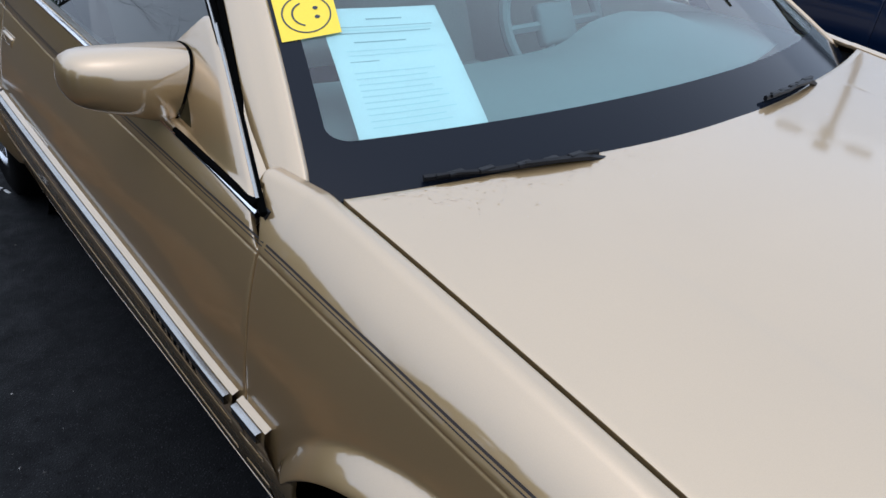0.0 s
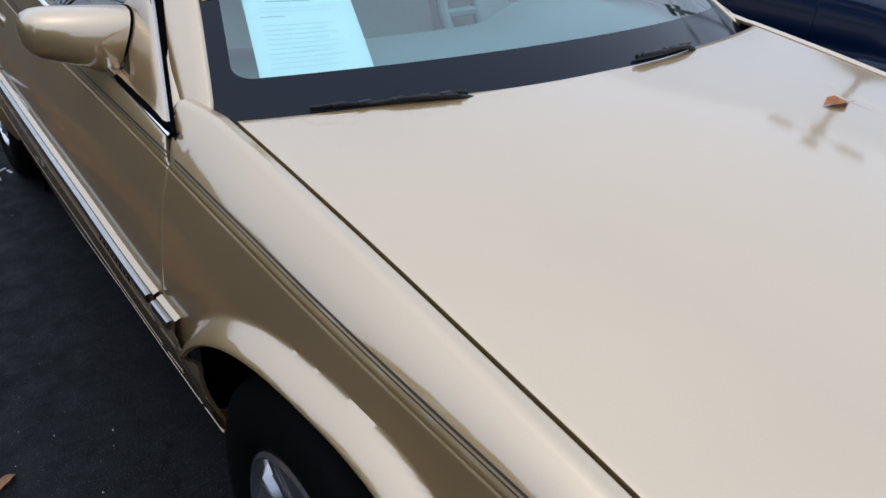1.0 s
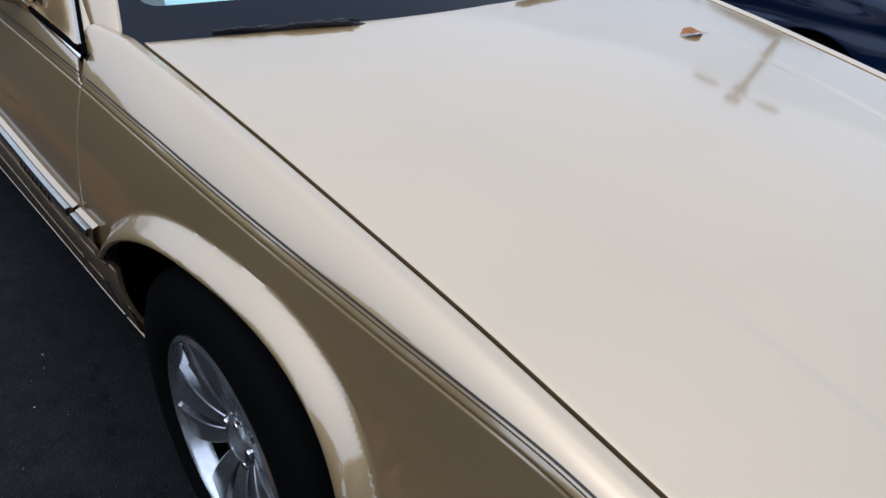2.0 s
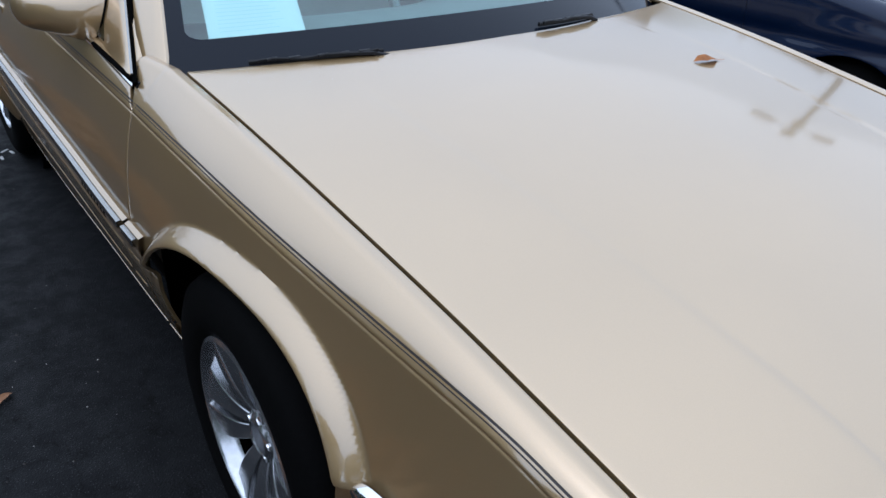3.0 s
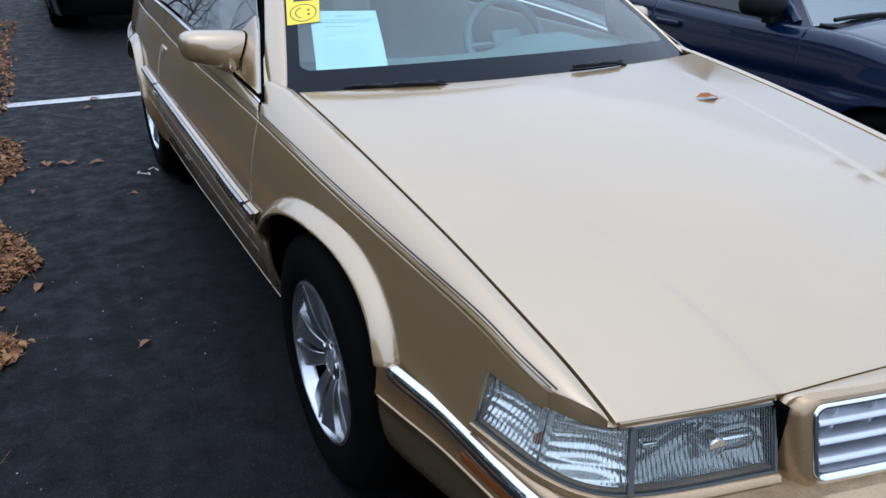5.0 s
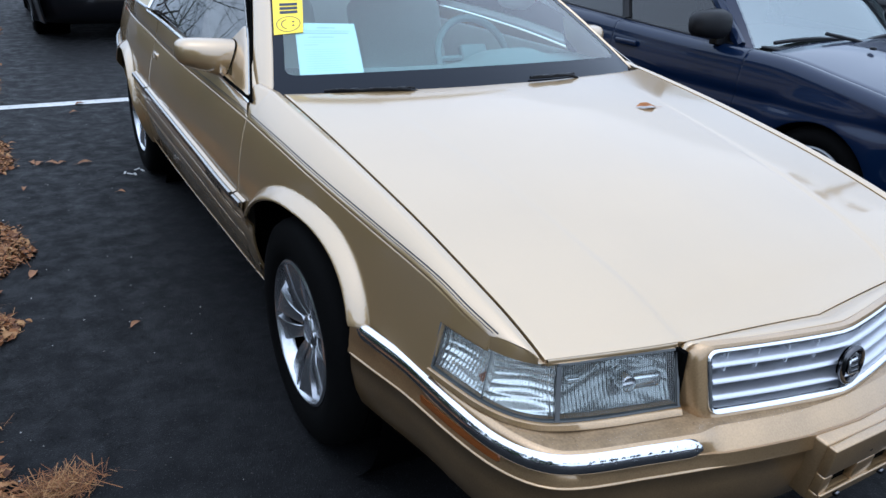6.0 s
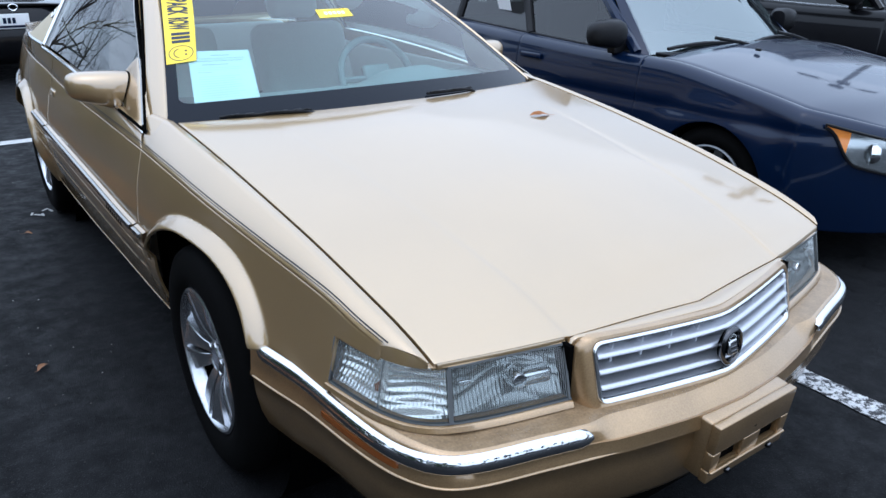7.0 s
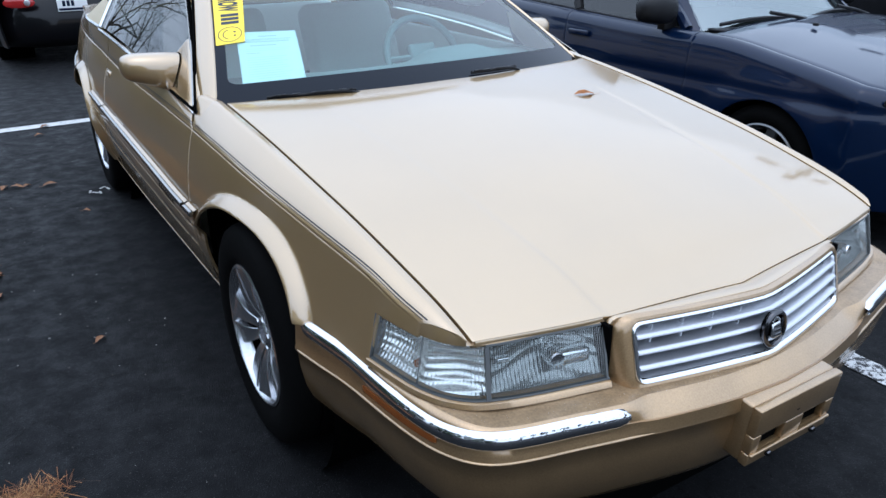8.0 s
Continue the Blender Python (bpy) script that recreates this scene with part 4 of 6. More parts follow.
badge = part("badge_ring", moved(lathe([(0.030, 0.0), (0.040, 0.0), (0.043, -0.006), (0.041, -0.012), (0.034, -0.014), (0.030, -0.008), (0.030, 0.0)], 40), Matrix.Translation((0, nose_y(0, 0.613) - 0.006, 0.613)) @ pose(0, 0, 0, -14, 0, 90) @ Matrix.Diagonal((1, 0.92, 1.18, 1))), DARKCHROME, grille, "dark chrome wreath-shaped badge ring", 60)
part("badge_shield", moved(box(-0.016, 0.016, -0.012, 0.0, -0.020, 0.016, 0.004), Matrix.Translation((0, nose_y(0, 0.613) - 0.008, 0.613)) @ pose(0, 0, 0, -14)), CHROME, badge)
for k in range(-3, 4):
    part("badge_crown", moved(box(0.0042 * k - 0.0014, 0.0042 * k + 0.0014, -0.012, -0.002, 0.021 - 0.0009 * k * k, 0.030 - 0.0009 * k * k, 0.0008), Matrix.Translation((0, nose_y(0, 0.613) - 0.008, 0.613)) @ pose(0, 0, 0, -14)), CHROME, badge)
for z in (-0.012, -0.002, 0.008):
    part("badge_bar", moved(box(-0.011, 0.011, -0.0135, -0.011, z - 0.0018, z + 0.0018, 0.0006), Matrix.Translation((0, nose_y(0, 0.613) - 0.008, 0.613)) @ pose(0, 0, 0, -14)), DARKCHROME, badge)
part("badge_back", moved(lathe([(0.001, 0.0), (0.036, 0.0), (0.036, 0.006), (0.001, 0.006)], 32), Matrix.Translation((0, nose_y(0, 0.613) - 0.006, 0.613)) @ pose(0, 0, 0, -14, 0, 90) @ Matrix.Diagonal((1, 0.92, 1.18, 1))), DARK, badge)

# plate bracket on the bumper
BRACKET = Matrix.Translation((0.001, -1.162, 0.425)) @ pose(0, 0, 0, 6)
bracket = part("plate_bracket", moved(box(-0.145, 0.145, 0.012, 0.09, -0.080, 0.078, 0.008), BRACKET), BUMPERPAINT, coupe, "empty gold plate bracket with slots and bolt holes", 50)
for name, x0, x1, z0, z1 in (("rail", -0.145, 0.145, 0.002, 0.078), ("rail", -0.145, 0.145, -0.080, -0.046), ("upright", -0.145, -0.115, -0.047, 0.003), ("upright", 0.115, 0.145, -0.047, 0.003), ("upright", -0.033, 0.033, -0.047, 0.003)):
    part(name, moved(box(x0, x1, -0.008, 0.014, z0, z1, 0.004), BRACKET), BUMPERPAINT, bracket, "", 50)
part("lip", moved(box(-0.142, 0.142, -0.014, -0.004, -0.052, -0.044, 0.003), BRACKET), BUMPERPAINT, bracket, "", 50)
# near-black plates stand in for the shade inside the slots
for x in (-0.116, 0.032):
    part("slot", moved(box(x, x + 0.084, 0.009, 0.013, -0.049, 0.005, 0.002), Matrix.Translation((0.001, -1.162, 0.425)) @ pose(0, 0, 0, 6)), DARK, bracket)
for x, z in ((-0.125, 0.050), (0.125, 0.050), (-0.075, 0.050), (0.085, 0.052), (0.0, 0.030), (-0.075, -0.066), (0.085, -0.066)):
    part("bolt", moved(lathe([(0.0005, -0.011), (0.006, -0.011), (0.008, -0.008), (0.008, 0.0)], 12), Matrix.Translation((0.001, -1.162, 0.425)) @ pose(x, 0, z, 6, 0, 90)), DARKCHROME, bracket)
# air dam and dark radiator opening under the bumper
part("air_dam", box(-0.5, 0.5, -0.99, -0.93, 0.16, 0.27, 0.01), DARK, coupe)

# ---- wheels, mirrors, wipers, inside ----
def wheel_parts(tyre_r, width, rim_r, spokes, name_mat=None):
    """Wheel about its hub at the origin, outer face towards -x: tyre, rim barrel, spokes, hub."""
    h = width / 2
    tyre = lathe([(rim_r - 0.004, -h + 0.02), (rim_r + 0.012, -h + 0.006), (rim_r + 0.03, -h - 0.002), (rim_r + 0.06, -h - 0.004), (tyre_r - 0.03, -h + 0.002), (tyre_r - 0.012, -h + 0.012), (tyre_r - 0.003, -h + 0.03),
                  (tyre_r, -h + 0.05), (tyre_r, -0.034), (tyre_r - 0.008, -0.033), (tyre_r - 0.008, -0.027), (tyre_r, -0.026), (tyre_r, 0.026), (tyre_r - 0.008, 0.027), (tyre_r - 0.008, 0.033), (tyre_r, 0.034),
                  (tyre_r, h - 0.05), (tyre_r - 0.003, h - 0.03), (tyre_r - 0.03, h), (rim_r, h - 0.01), (rim_r - 0.004, h - 0.02)], 64)
    rim = lathe([(rim_r - 0.03, h - 0.03), (rim_r - 0.030, -h + 0.05), (rim_r - 0.013, -h + 0.036), (rim_r - 0.011, -h + 0.010), (rim_r - 0.005, -h + 0.004), (rim_r + 0.003, -h + 0.008), (rim_r + 0.004, -h + 0.016), (rim_r - 0.004, -h + 0.024)], 64)
    return tyre, rim


def spoke(r0, r1, a0, a1, w0, w1, face, thick, tilt=0.0):
    """One bowed, slightly hollow blade from angle a0 at radius r0 to a1 at r1; face: the across position at either end."""
    rings = []
    for k in range(11):
        t = k / 10
        r, a, w2 = r0 + (r1 - r0) * t, a0 + (a1 - a0) * t, w0 + (w1 - w0) * t**1.4
        x = face[0] + (face[1] - face[0]) * t - 0.012 * math.sin(math.pi * t) * (1 - 0.6 * t)
        c, s = math.cos(a), math.sin(a)
        rings.append([(x + dx + tilt * dw * t, c * r - s * dw, s * r + c * dw) for dx, dw in ((0.016, -w2), (0.001, -w2 * 0.96), (-0.001, -w2 * 0.86), (0.0015, 0.0), (-0.001, w2 * 0.86), (0.001, w2 * 0.96), (0.016, w2), (thick, w2 * 0.8), (thick, -w2 * 0.8))])
    return loft(rings, True, True)


def build_wheel(parent, label):
    """The coupe's alloy wheel with five pairs of spokes, under a part called wheel."""
    tyre, rim = wheel_parts(0.338, 0.225, 0.214, 5)
    # disc and barrel behind the spokes: near-black, their shade put into the colour
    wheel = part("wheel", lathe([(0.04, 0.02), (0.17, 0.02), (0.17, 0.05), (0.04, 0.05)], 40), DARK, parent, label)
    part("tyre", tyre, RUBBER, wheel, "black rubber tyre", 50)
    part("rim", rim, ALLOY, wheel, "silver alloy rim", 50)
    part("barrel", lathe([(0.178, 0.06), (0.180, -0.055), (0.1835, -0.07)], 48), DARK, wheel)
    for k in range(5):
        a = 2 * math.pi * k / 5 + 1.08
        for da in (-1, 1):
            part("spoke", spoke(0.046, 0.207, a + da * 0.30, a + da * 0.225, 0.0155, 0.0425, (-0.066, -0.098), 0.024, da * 0.18), ALLOY, wheel, "", 28)
    part("hub", lathe([(0.0005, -0.040), (0.031, -0.040), (0.032, -0.045), (0.033, -0.076), (0.036, -0.079), (0.046, -0.074), (0.058, -0.056), (0.062, 0.0)], 32), ALLOY, wheel, "", 40)
    # near-black disc in place of the shaded hub hole
    part("hub_hole", lathe([(0.0005, -0.046), (0.031, -0.046), (0.0315, -0.03)], 24), DARK, wheel)
    for k in range(5):
        a = 2 * math.pi * (k + 0.5) / 5 + 1.08
        part("lug_nut", moved(lathe([(0.0005, -0.078), (0.008, -0.078), (0.01, -0.072), (0.01, -0.03)], 8), Matrix.Translation((0, 0.044 * math.cos(a), 0.044 * math.sin(a)))), CHROME, wheel)
    return wheel


first = build_wheel(coupe, "silver alloy wheel with five pairs of spokes")
first.matrix_basis = Matrix.Translation((-0.768, AXLES[0], 0.338))
for m in (Matrix.Translation((-0.768, AXLES[1], 0.338)) @ pose(0, 0, 0, 20), Matrix.Translation((0.768, AXLES[0], 0.338)) @ pose(0, 0, 0, 0, 0, 180), Matrix.Translation((0.768, AXLES[1], 0.338)) @ pose(0, 0, 0, 0, 0, 180)):
    w2 = copy_thing(first, m)
    w2.parent = coupe


def superloop(c, hy, hz, e=0.72, n=28):
    """A rounded-box ring in the y-z plane at c."""
    out = []
    for k in range(n):
        t = 2 * math.pi * k / n
        co, si = math.cos(t), math.sin(t)
        out.append((c[0], c[1] + hy * math.copysign(abs(co) ** e, co), c[2] + hz * math.copysign(abs(si) ** e, si)))
    return out


def mirror_data(sgn):
    """Door mirror at +x: housing swept back, seam and sail-shaped base."""
    house = [superloop(c, hy, hz) for *c, hy, hz in ((0.788, 0.925, 0.965, 0.060, 0.063), (0.82, 0.928, 0.969, 0.063, 0.063), (0.85, 0.93, 0.974, 0.064, 0.060), (0.89, 0.938, 0.980, 0.063, 0.055), (0.918, 0.945, 0.984, 0.060, 0.050), (0.938, 0.950, 0.986, 0.055, 0.045), (0.952, 0.954, 0.987, 0.046, 0.037), (0.960, 0.957, 0.987, 0.033, 0.026), (0.964, 0.958, 0.987, 0.018, 0.014), (0.965, 0.958, 0.987, 0.005, 0.004))]
    tilt = lambda ring, t: [(p[0] - t * (p[2] - 0.970), p[1], p[2]) for p in ring]
    house[0] = tilt(house[0], 0.4)
    house[1] = tilt(house[1], 0.25)
    house[2] = tilt(house[2], 0.1)
    house = loft(house, True, True)
    ring0 = tilt(superloop((0.783, 0.922, 0.965), 0.059, 0.062), 0.4)
    corners = ((0, 0.935, 0.985), (4, 0.900, 1.076), (6, 0.872, 1.082), (20, 0.545, 0.912), (22, 0.60, 0.909), (25, 0.885, 0.916), (28, 0.935, 0.985))
    ky, kz = [c[1] for c in corners], [c[2] for c in corners]
    ring2 = []
    for k in range(28):
        y, z = float(np.interp(k, [c[0] for c in corners], ky)), float(np.interp(k, [c[0] for c in corners], kz))
        ring2.append((0.828 - 0.62 * (z - 0.908), y, z))
    mix = lambda a, b, t, dx: [(p[0] + (q[0] - p[0]) * t + dx, p[1] + (q[1] - p[1]) * t, p[2] + (q[2] - p[2]) * t) for p, q in zip(a, b)]
    base = loft([ring0, mix(ring0, ring2, 0.12, 0.001), mix(ring0, ring2, 0.4, 0.003), mix(ring0, ring2, 0.75, 0.004), mix(ring0, ring2, 0.97, 0.004), mix(ring0, ring2, 1.0, 0.0), mix(ring0, ring2, 1.0, -0.03)], True, True)
    seam = loft([tilt(superloop((0.782, 0.9225, 0.965), 0.0605, 0.0637), 0.4), tilt(superloop((0.7875, 0.9245, 0.965), 0.0605, 0.0637), 0.4)], True, True)
    pane = loft([superloop(c, 0.008, hz) for *c, hz in ((0.82, 0.984, 0.974, 0.038), (0.88, 0.992, 0.978, 0.038), (0.92, 0.990, 0.984, 0.030))], True, True)
    return house, base, seam, pane


house, base, seam, pane = mirror_data(1)
for m in (mirrored, lambda d: d):
    unit = part("door_mirror", m(house), PAINT, coupe, "gold painted door mirror", 50)
    part("mirror_foot", m(base), PAINT, unit, "", 50)
    part("seam", m(seam), DARK, unit)
    part("mirror_glass", m(pane), CHROME, unit, "mirror glass")
    part("foot_gasket", m(tube([(0.823 - 0.100 * t, 0.527 + 0.325 * t, 0.908 + 0.162 * t) for t in np.linspace(-0.05, 1.05, 8)], 0.006, 8)), DARK, unit)
    part("foot_gasket", m(tube([(0.829 - 0.002 * t, 0.530 + 0.33 * t, 0.906 + 0.008 * t) for t in np.linspace(0, 1, 6)], 0.006, 8)), DARK, unit)
    part("foot_bead", m(tube([(0.829 - 0.100 * t, 0.523 + 0.325 * t, 0.913 + 0.162 * t) for t in np.linspace(0.02, 1.0, 8)], 0.0028, 6)), STRIP, unit, "thin bright bead")
# door handle
for m in (mirrored, lambda d: d):
    handle = part("door_handle", m(box(0.868, 0.885, 1.83, 1.93, 0.79, 0.83, 0.006)), PAINT, coupe, "gold pull-up door handle")
    part("handle_recess", m(box(0.862, 0.877, 1.815, 1.945, 0.765, 0.835, 0.004)), PAINT, handle)


def wiper(parent, a, b, lift, label):
    """A wiper lying on the glass from a to b, given as (across, up the glass)."""
    pts = [Vector(wind(a[0] + (b[0] - a[0]) * t, a[1] + (b[1] - a[1]) * t)) + Vector((0, -0.006, lift)) for t in np.linspace(0, 1, 20)]
    blade = part("wiper", tube(pts, 0.0045, 6, 1.3), BLACK, parent, label)
    part("wiper_spine", tube([p + Vector((0, -0.006, 0.004 + 0.002 * math.sin(i * 0.8))) for i, p in enumerate(pts[1:-1])], 0.0035, 6), BLACK, blade)
    arm = [pts[10] + Vector((0, -0.006, 0.006)), pts[13] + Vector((0, -0.007, 0.004)), pts[17] + Vector((0, -0.008, 0.0)), pts[19] + Vector((0.010, -0.008, -0.012))]
    part("wiper_arm", tube(arm, [0.004, 0.005, 0.006, 0.006], 6), BLACK, blade)
    for k in (3, 6, 10, 13, 16):
        p = pts[k]
        part("wiper_clip", box(p.x - 0.014, p.x + 0.014, p.y - 0.008, p.y + 0.003, p.z + 0.001, p.z + 0.008, 0.002), BLACK, blade)


wiper(coupe, (-0.80, -0.010), (-0.44, 0.010), 0.008, "black windshield wiper at rest")
wiper(coupe, (0.15, 0.034), (0.44, 0.022), 0.008, "black windshield wiper at rest")
part("cowl", sheet(lambda u, v: (u * 0.76, 0.29 + 0.17 * abs(u) ** 2 + 0.10 * v, 0.912 + 0.0 * v), np.linspace(-1, 1, 31), np.linspace(-0.6, 0.6, 4)), DARK, coupe)

# inside
part("dashboard", sheet(lambda u, v: (u * 0.70, 0.50 + 0.12 * abs(u) ** 2 + 0.48 * v, 0.905 + 0.03 * math.sin(math.pi * min(v * 1.3, 1)) - 0.25 * max(0, v - 0.8) * 3 + 0.045 * math.exp(-((u * 0.70 - 0.37) / 0.17) ** 4) * smooth((v - 0.25) / 0.35)), np.linspace(-1, 1, 31), np.linspace(0, 1, 16)), DASH, coupe, "grey-beige dashboard")


def torus(R, r, m, n=40, k=10):
    rings = [[((R + r * math.cos(b)) * math.cos(a), (R + r * math.cos(b)) * math.sin(a), r * math.sin(b)) for b in (2 * math.pi * j / k for j in range(k))] for a in (2 * math.pi * i / n for i in range(n + 1))]
    return moved(loft(rings), m)


M = Matrix.Translation((0.38, 1.12, 0.88)) @ pose(0, 0, 0, 62)
wheel = part("steering_wheel", torus(0.185, 0.017, M), DASH, coupe, "grey leather steering wheel")
part("steering_boss", moved(box(-0.07, 0.07, -0.06, 0.06, -0.02, 0.02, 0.015), M), DASH, wheel)
for a in (0, 180, -60, -120):
    c, s = math.cos(radians(a)), math.sin(radians(a))
    part("wheel_spoke", moved(tube([(c * 0.05, s * 0.05, 0), (c * 0.18, s * 0.18, 0)], 0.014, 6), M), DASH, wheel)


def seat(x):
    ob = part("front_seat", box(x - 0.26, x + 0.26, 1.18, 1.72, 0.40, 0.60, 0.05), SEAT, coupe, "beige leather front seat")
    part("seat_back", moved(box(-0.26, 0.26, -0.07, 0.07, 0, 0.60, 0.055), Matrix.Translation((x, 1.72, 0.50)) @ pose(0, 0, 0, -22)), SEAT, ob)
    part("headrest", moved(box(-0.14, 0.14, -0.05, 0.05, 0.63, 0.80, 0.045), Matrix.Translation((x, 1.72, 0.50)) @ pose(0, 0, 0, -22)), SEAT, ob)


seat(-0.36)
seat(0.36)
part("rear_seat", joined(box(-0.65, 0.65, 2.15, 2.55, 0.4, 0.58, 0.05), moved(box(-0.65, 0.65, -0.07, 0.07, 0, 0.5, 0.05), Matrix.Translation((0, 2.6, 0.52)) @ pose(0, 0, 0, -20))), SEAT, coupe, "beige leather rear bench")
part("cabin_floor", box(-0.78, 0.78, 0.45, 3.0, 0.28, 0.38, 0.01), CARPET, coupe)
part("door_card", box(-0.80, -0.765, 0.55, 2.5, 0.38, 0.92, 0.01), SEAT, coupe)
part("door_card", box(0.765, 0.80, 0.55, 2.5, 0.38, 0.92, 0.01), SEAT, coupe)

# price sheet and stickers behind the glass
def on_glass(corners, sink, n=10):
    """A sheet of paper against the inside of the glass: four corners as (across, up), anticlockwise."""
    a, b, c, d = corners
    return lambda u, v: wind((a[0] * (1 - u) + b[0] * u) * (1 - v) + (d[0] * (1 - u) + c[0] * u) * v, (a[1] * (1 - u) + b[1] * u) * (1 - v) + (d[1] * (1 - u) + c[1] * u) * v, sink)



# ---- other parked cars ----
def parked_car(name, label, paint, p):
    """A car facing -y with the front axle's middle over its origin. p: its measures."""
    car = thing(name, Matrix(), label, "car")
    hw, wb, fo, ro = p["hw"], p["wb"], p["fo"], p["ro"]
    tail_plan = spline([0.8, wb - 0.3, wb + 0.2, wb + ro - 0.15, wb + ro], [hw, hw, hw - 0.012, hw - 0.08, hw - 0.22])
    plan = lambda y: tail_plan(y) if y > 0.8 else hw * (1 - 0.014 * smooth(1 - y / 0.8)) * min(1.0, max((y + fo) / 0.42, 1e-4)) ** 0.33 if y < -fo + 0.42 else hw * (1 - 0.014 * smooth(1 - y / 0.8))
    top = spline(*p["top"])
    axles, R = (0.0, wb), p["tyre"] + 0.03

    def side(y, z):
        fl = max(0.018 * smooth((R + 0.17 - math.hypot(y - a, z - p["tyre"])) / 0.17) for a in axles)
        mid = 0.55
        return plan(y) - 0.35 * max(z - mid, 0) ** 2 - 0.30 * max(mid - z, 0) ** 2 + fl - 0.010 * math.exp(-((z - 0.66) / 0.03) ** 2)

    def place(y, v):
        t, r = top(y), p.get("round", 0.06)
        z = 0.20 + v * (t - r - 0.20) if v <= 1 else t - r + r * math.sin((v - 1) * math.pi / 2)
        x = side(y, min(z, t - r)) - (0 if v <= 1 else r * (1 - math.cos((v - 1) * math.pi / 2)))
        return (x, y, z)

    vs = np.r_[np.linspace(0, 1, 40), np.linspace(1.1, 2, 8)]
    cut = lambda y, v: min(math.hypot(y - a, place(y, min(v, 1))[2] - p["tyre"]) - R for a in axles) if v <= 1.0 else 1.0
    for nm, y0, y1 in p["panels"]:
        d = shell(sheet(place, np.linspace(y0, y1, max(8, int((y1 - y0) / 0.014))), vs, cut), 0.015, 0.003)
        part(nm, d, paint, car, "", 40)
        part(nm, mirrored(d), paint, car, "", 40)
    edge = lambda y: place(y, 2.0)[0]
    h0, h1 = -fo + 0.10, p["cowl"]
    hood2 = sheet(lambda u, y: (u * (edge(y) - 0.002), y, top(y) + p["crown"] * (1 - abs(u) ** 2.4) * smooth((y - h0 + 0.05) / 0.3)), np.linspace(-1, 1, 41), np.linspace(h0, h1, 40))
    part("hood", shell(hood2, 0.015, 0.003), paint, car, "", 40)
    # bumpers as closed rounded ends
    for s, y_end, y_in in ((-1, -fo, -fo + 0.35), (1, wb + ro, wb + ro - 0.3)):
        rings = []
        for u in np.linspace(-1, 1, 41):
            x = u * (hw - 0.03)
            yy = y_end - s * 0.40 * abs(u) ** 3.1
            t = top(y_end - s * 0.10)
            if s < 0 and abs(u) > 0.36:
                continue
            rings.append([(x, yy - s * o, z) for o, z in ((0.18, 0.18), (0.05, 0.20), (0.01, 0.28), (-0.012, 0.36), (-0.012, 0.44), (-0.004, 0.50), (0.004, 0.55), (0.03, 0.60), (0.07, t - 0.03), (0.12, t))])
        if s < 0:
            rings = rings[::-1]
        part("front_bumper" if s < 0 else "rear_bumper", loft(rings, False), paint, car, "", 60)
    # glasshouse
    c0, r0, r1, c1 = p["cowl"] - 0.02, p["roof"][0], p["roof"][1], p["roof"][2]
    H, bw, rw = p["height"], edge(p["cowl"] + 0.3) - 0.02, p["roofw"]
    belt_ = lambda y: top(y) - 0.005
    ws = sheet(lambda u, v: (u * ((edge(c0) - 0.05) * (1 - v) + (rw - 0.02) * v), c0 + 0.16 * u * u * (1 - v) + (r0 - c0) * v, (belt_(c0) + p["crown"] * (1 - u * u)) * (1 - v) + (H - 0.03 - 0.03 * u * u) * v + 0.03 * math.sin(math.pi * v)), np.linspace(-1, 1, 25), np.linspace(0, 1, 13))
    part("windshield", ws, p.get("pane", SIDEGLASS), car, "windshield reflecting pale sky").visible_shadow = False
    rf = sheet(lambda u, v: (u * rw, r0 + (r1 - r0) * v, H - 0.035 * abs(u) ** 2.5 - 0.03 * (2 * v - 1) ** 2), np.linspace(-1, 1, 25), np.linspace(0, 1, 13))
    part("roof", shell(rf, 0.02, 0.004), paint, car, "", 40)
    rear = sheet(lambda u, v: (u * (rw * (1 - v) + (edge(c1) - 0.06) * v), r1 + (c1 - r1) * v, (H - 0.06 - 0.03 * u * u) * (1 - v) + (belt_(c1)) * v), np.linspace(-1, 1, 21), np.linspace(0, 1, 9))
    part("rear_window", rear, SIDEGLASS, car, "dark tinted rear window")
    foot, head = lambda y: (edge(y) - 0.015, y, belt_(y)), lambda y: (rw, min(max(y, r0), r1), H - 0.045)
    def side_pane(ya, yb):
        def at(u, v):
            y = ya + (yb - ya) * u
            a, b = foot(y), head(r0 + (r1 - r0) * (y - c0) / (c1 - c0))
            return lerp(a, (b[0], b[1], b[2]), v)
        return sheet(at, np.linspace(0, 1, 12), np.linspace(0.02, 0.97, 8))
    posts = p["posts"]
    for a, b in zip(posts, posts[1:]):
        d = side_pane(a + 0.03, b - 0.03)
        for q in (d, mirrored(d)):
            part("side_window", q, SIDEGLASS, car, "dark side window glass").visible_shadow = False
    for i, y in enumerate(posts):
        b = head(r0 + (r1 - r0) * (y - c0) / (c1 - c0))
        bar_ = tube([lerp(foot(y), b, t) for t in np.linspace(0, 1, 8)], 0.034, 8, 0.8, (1, 0, 0))
        for q in (bar_, mirrored(bar_)):
            part("pillar", q, paint if i in (0, len(posts) - 1) else BLACK, car)
    rail_ = tube([head(y) for y in np.linspace(r0, r1, 12)], 0.03, 8)
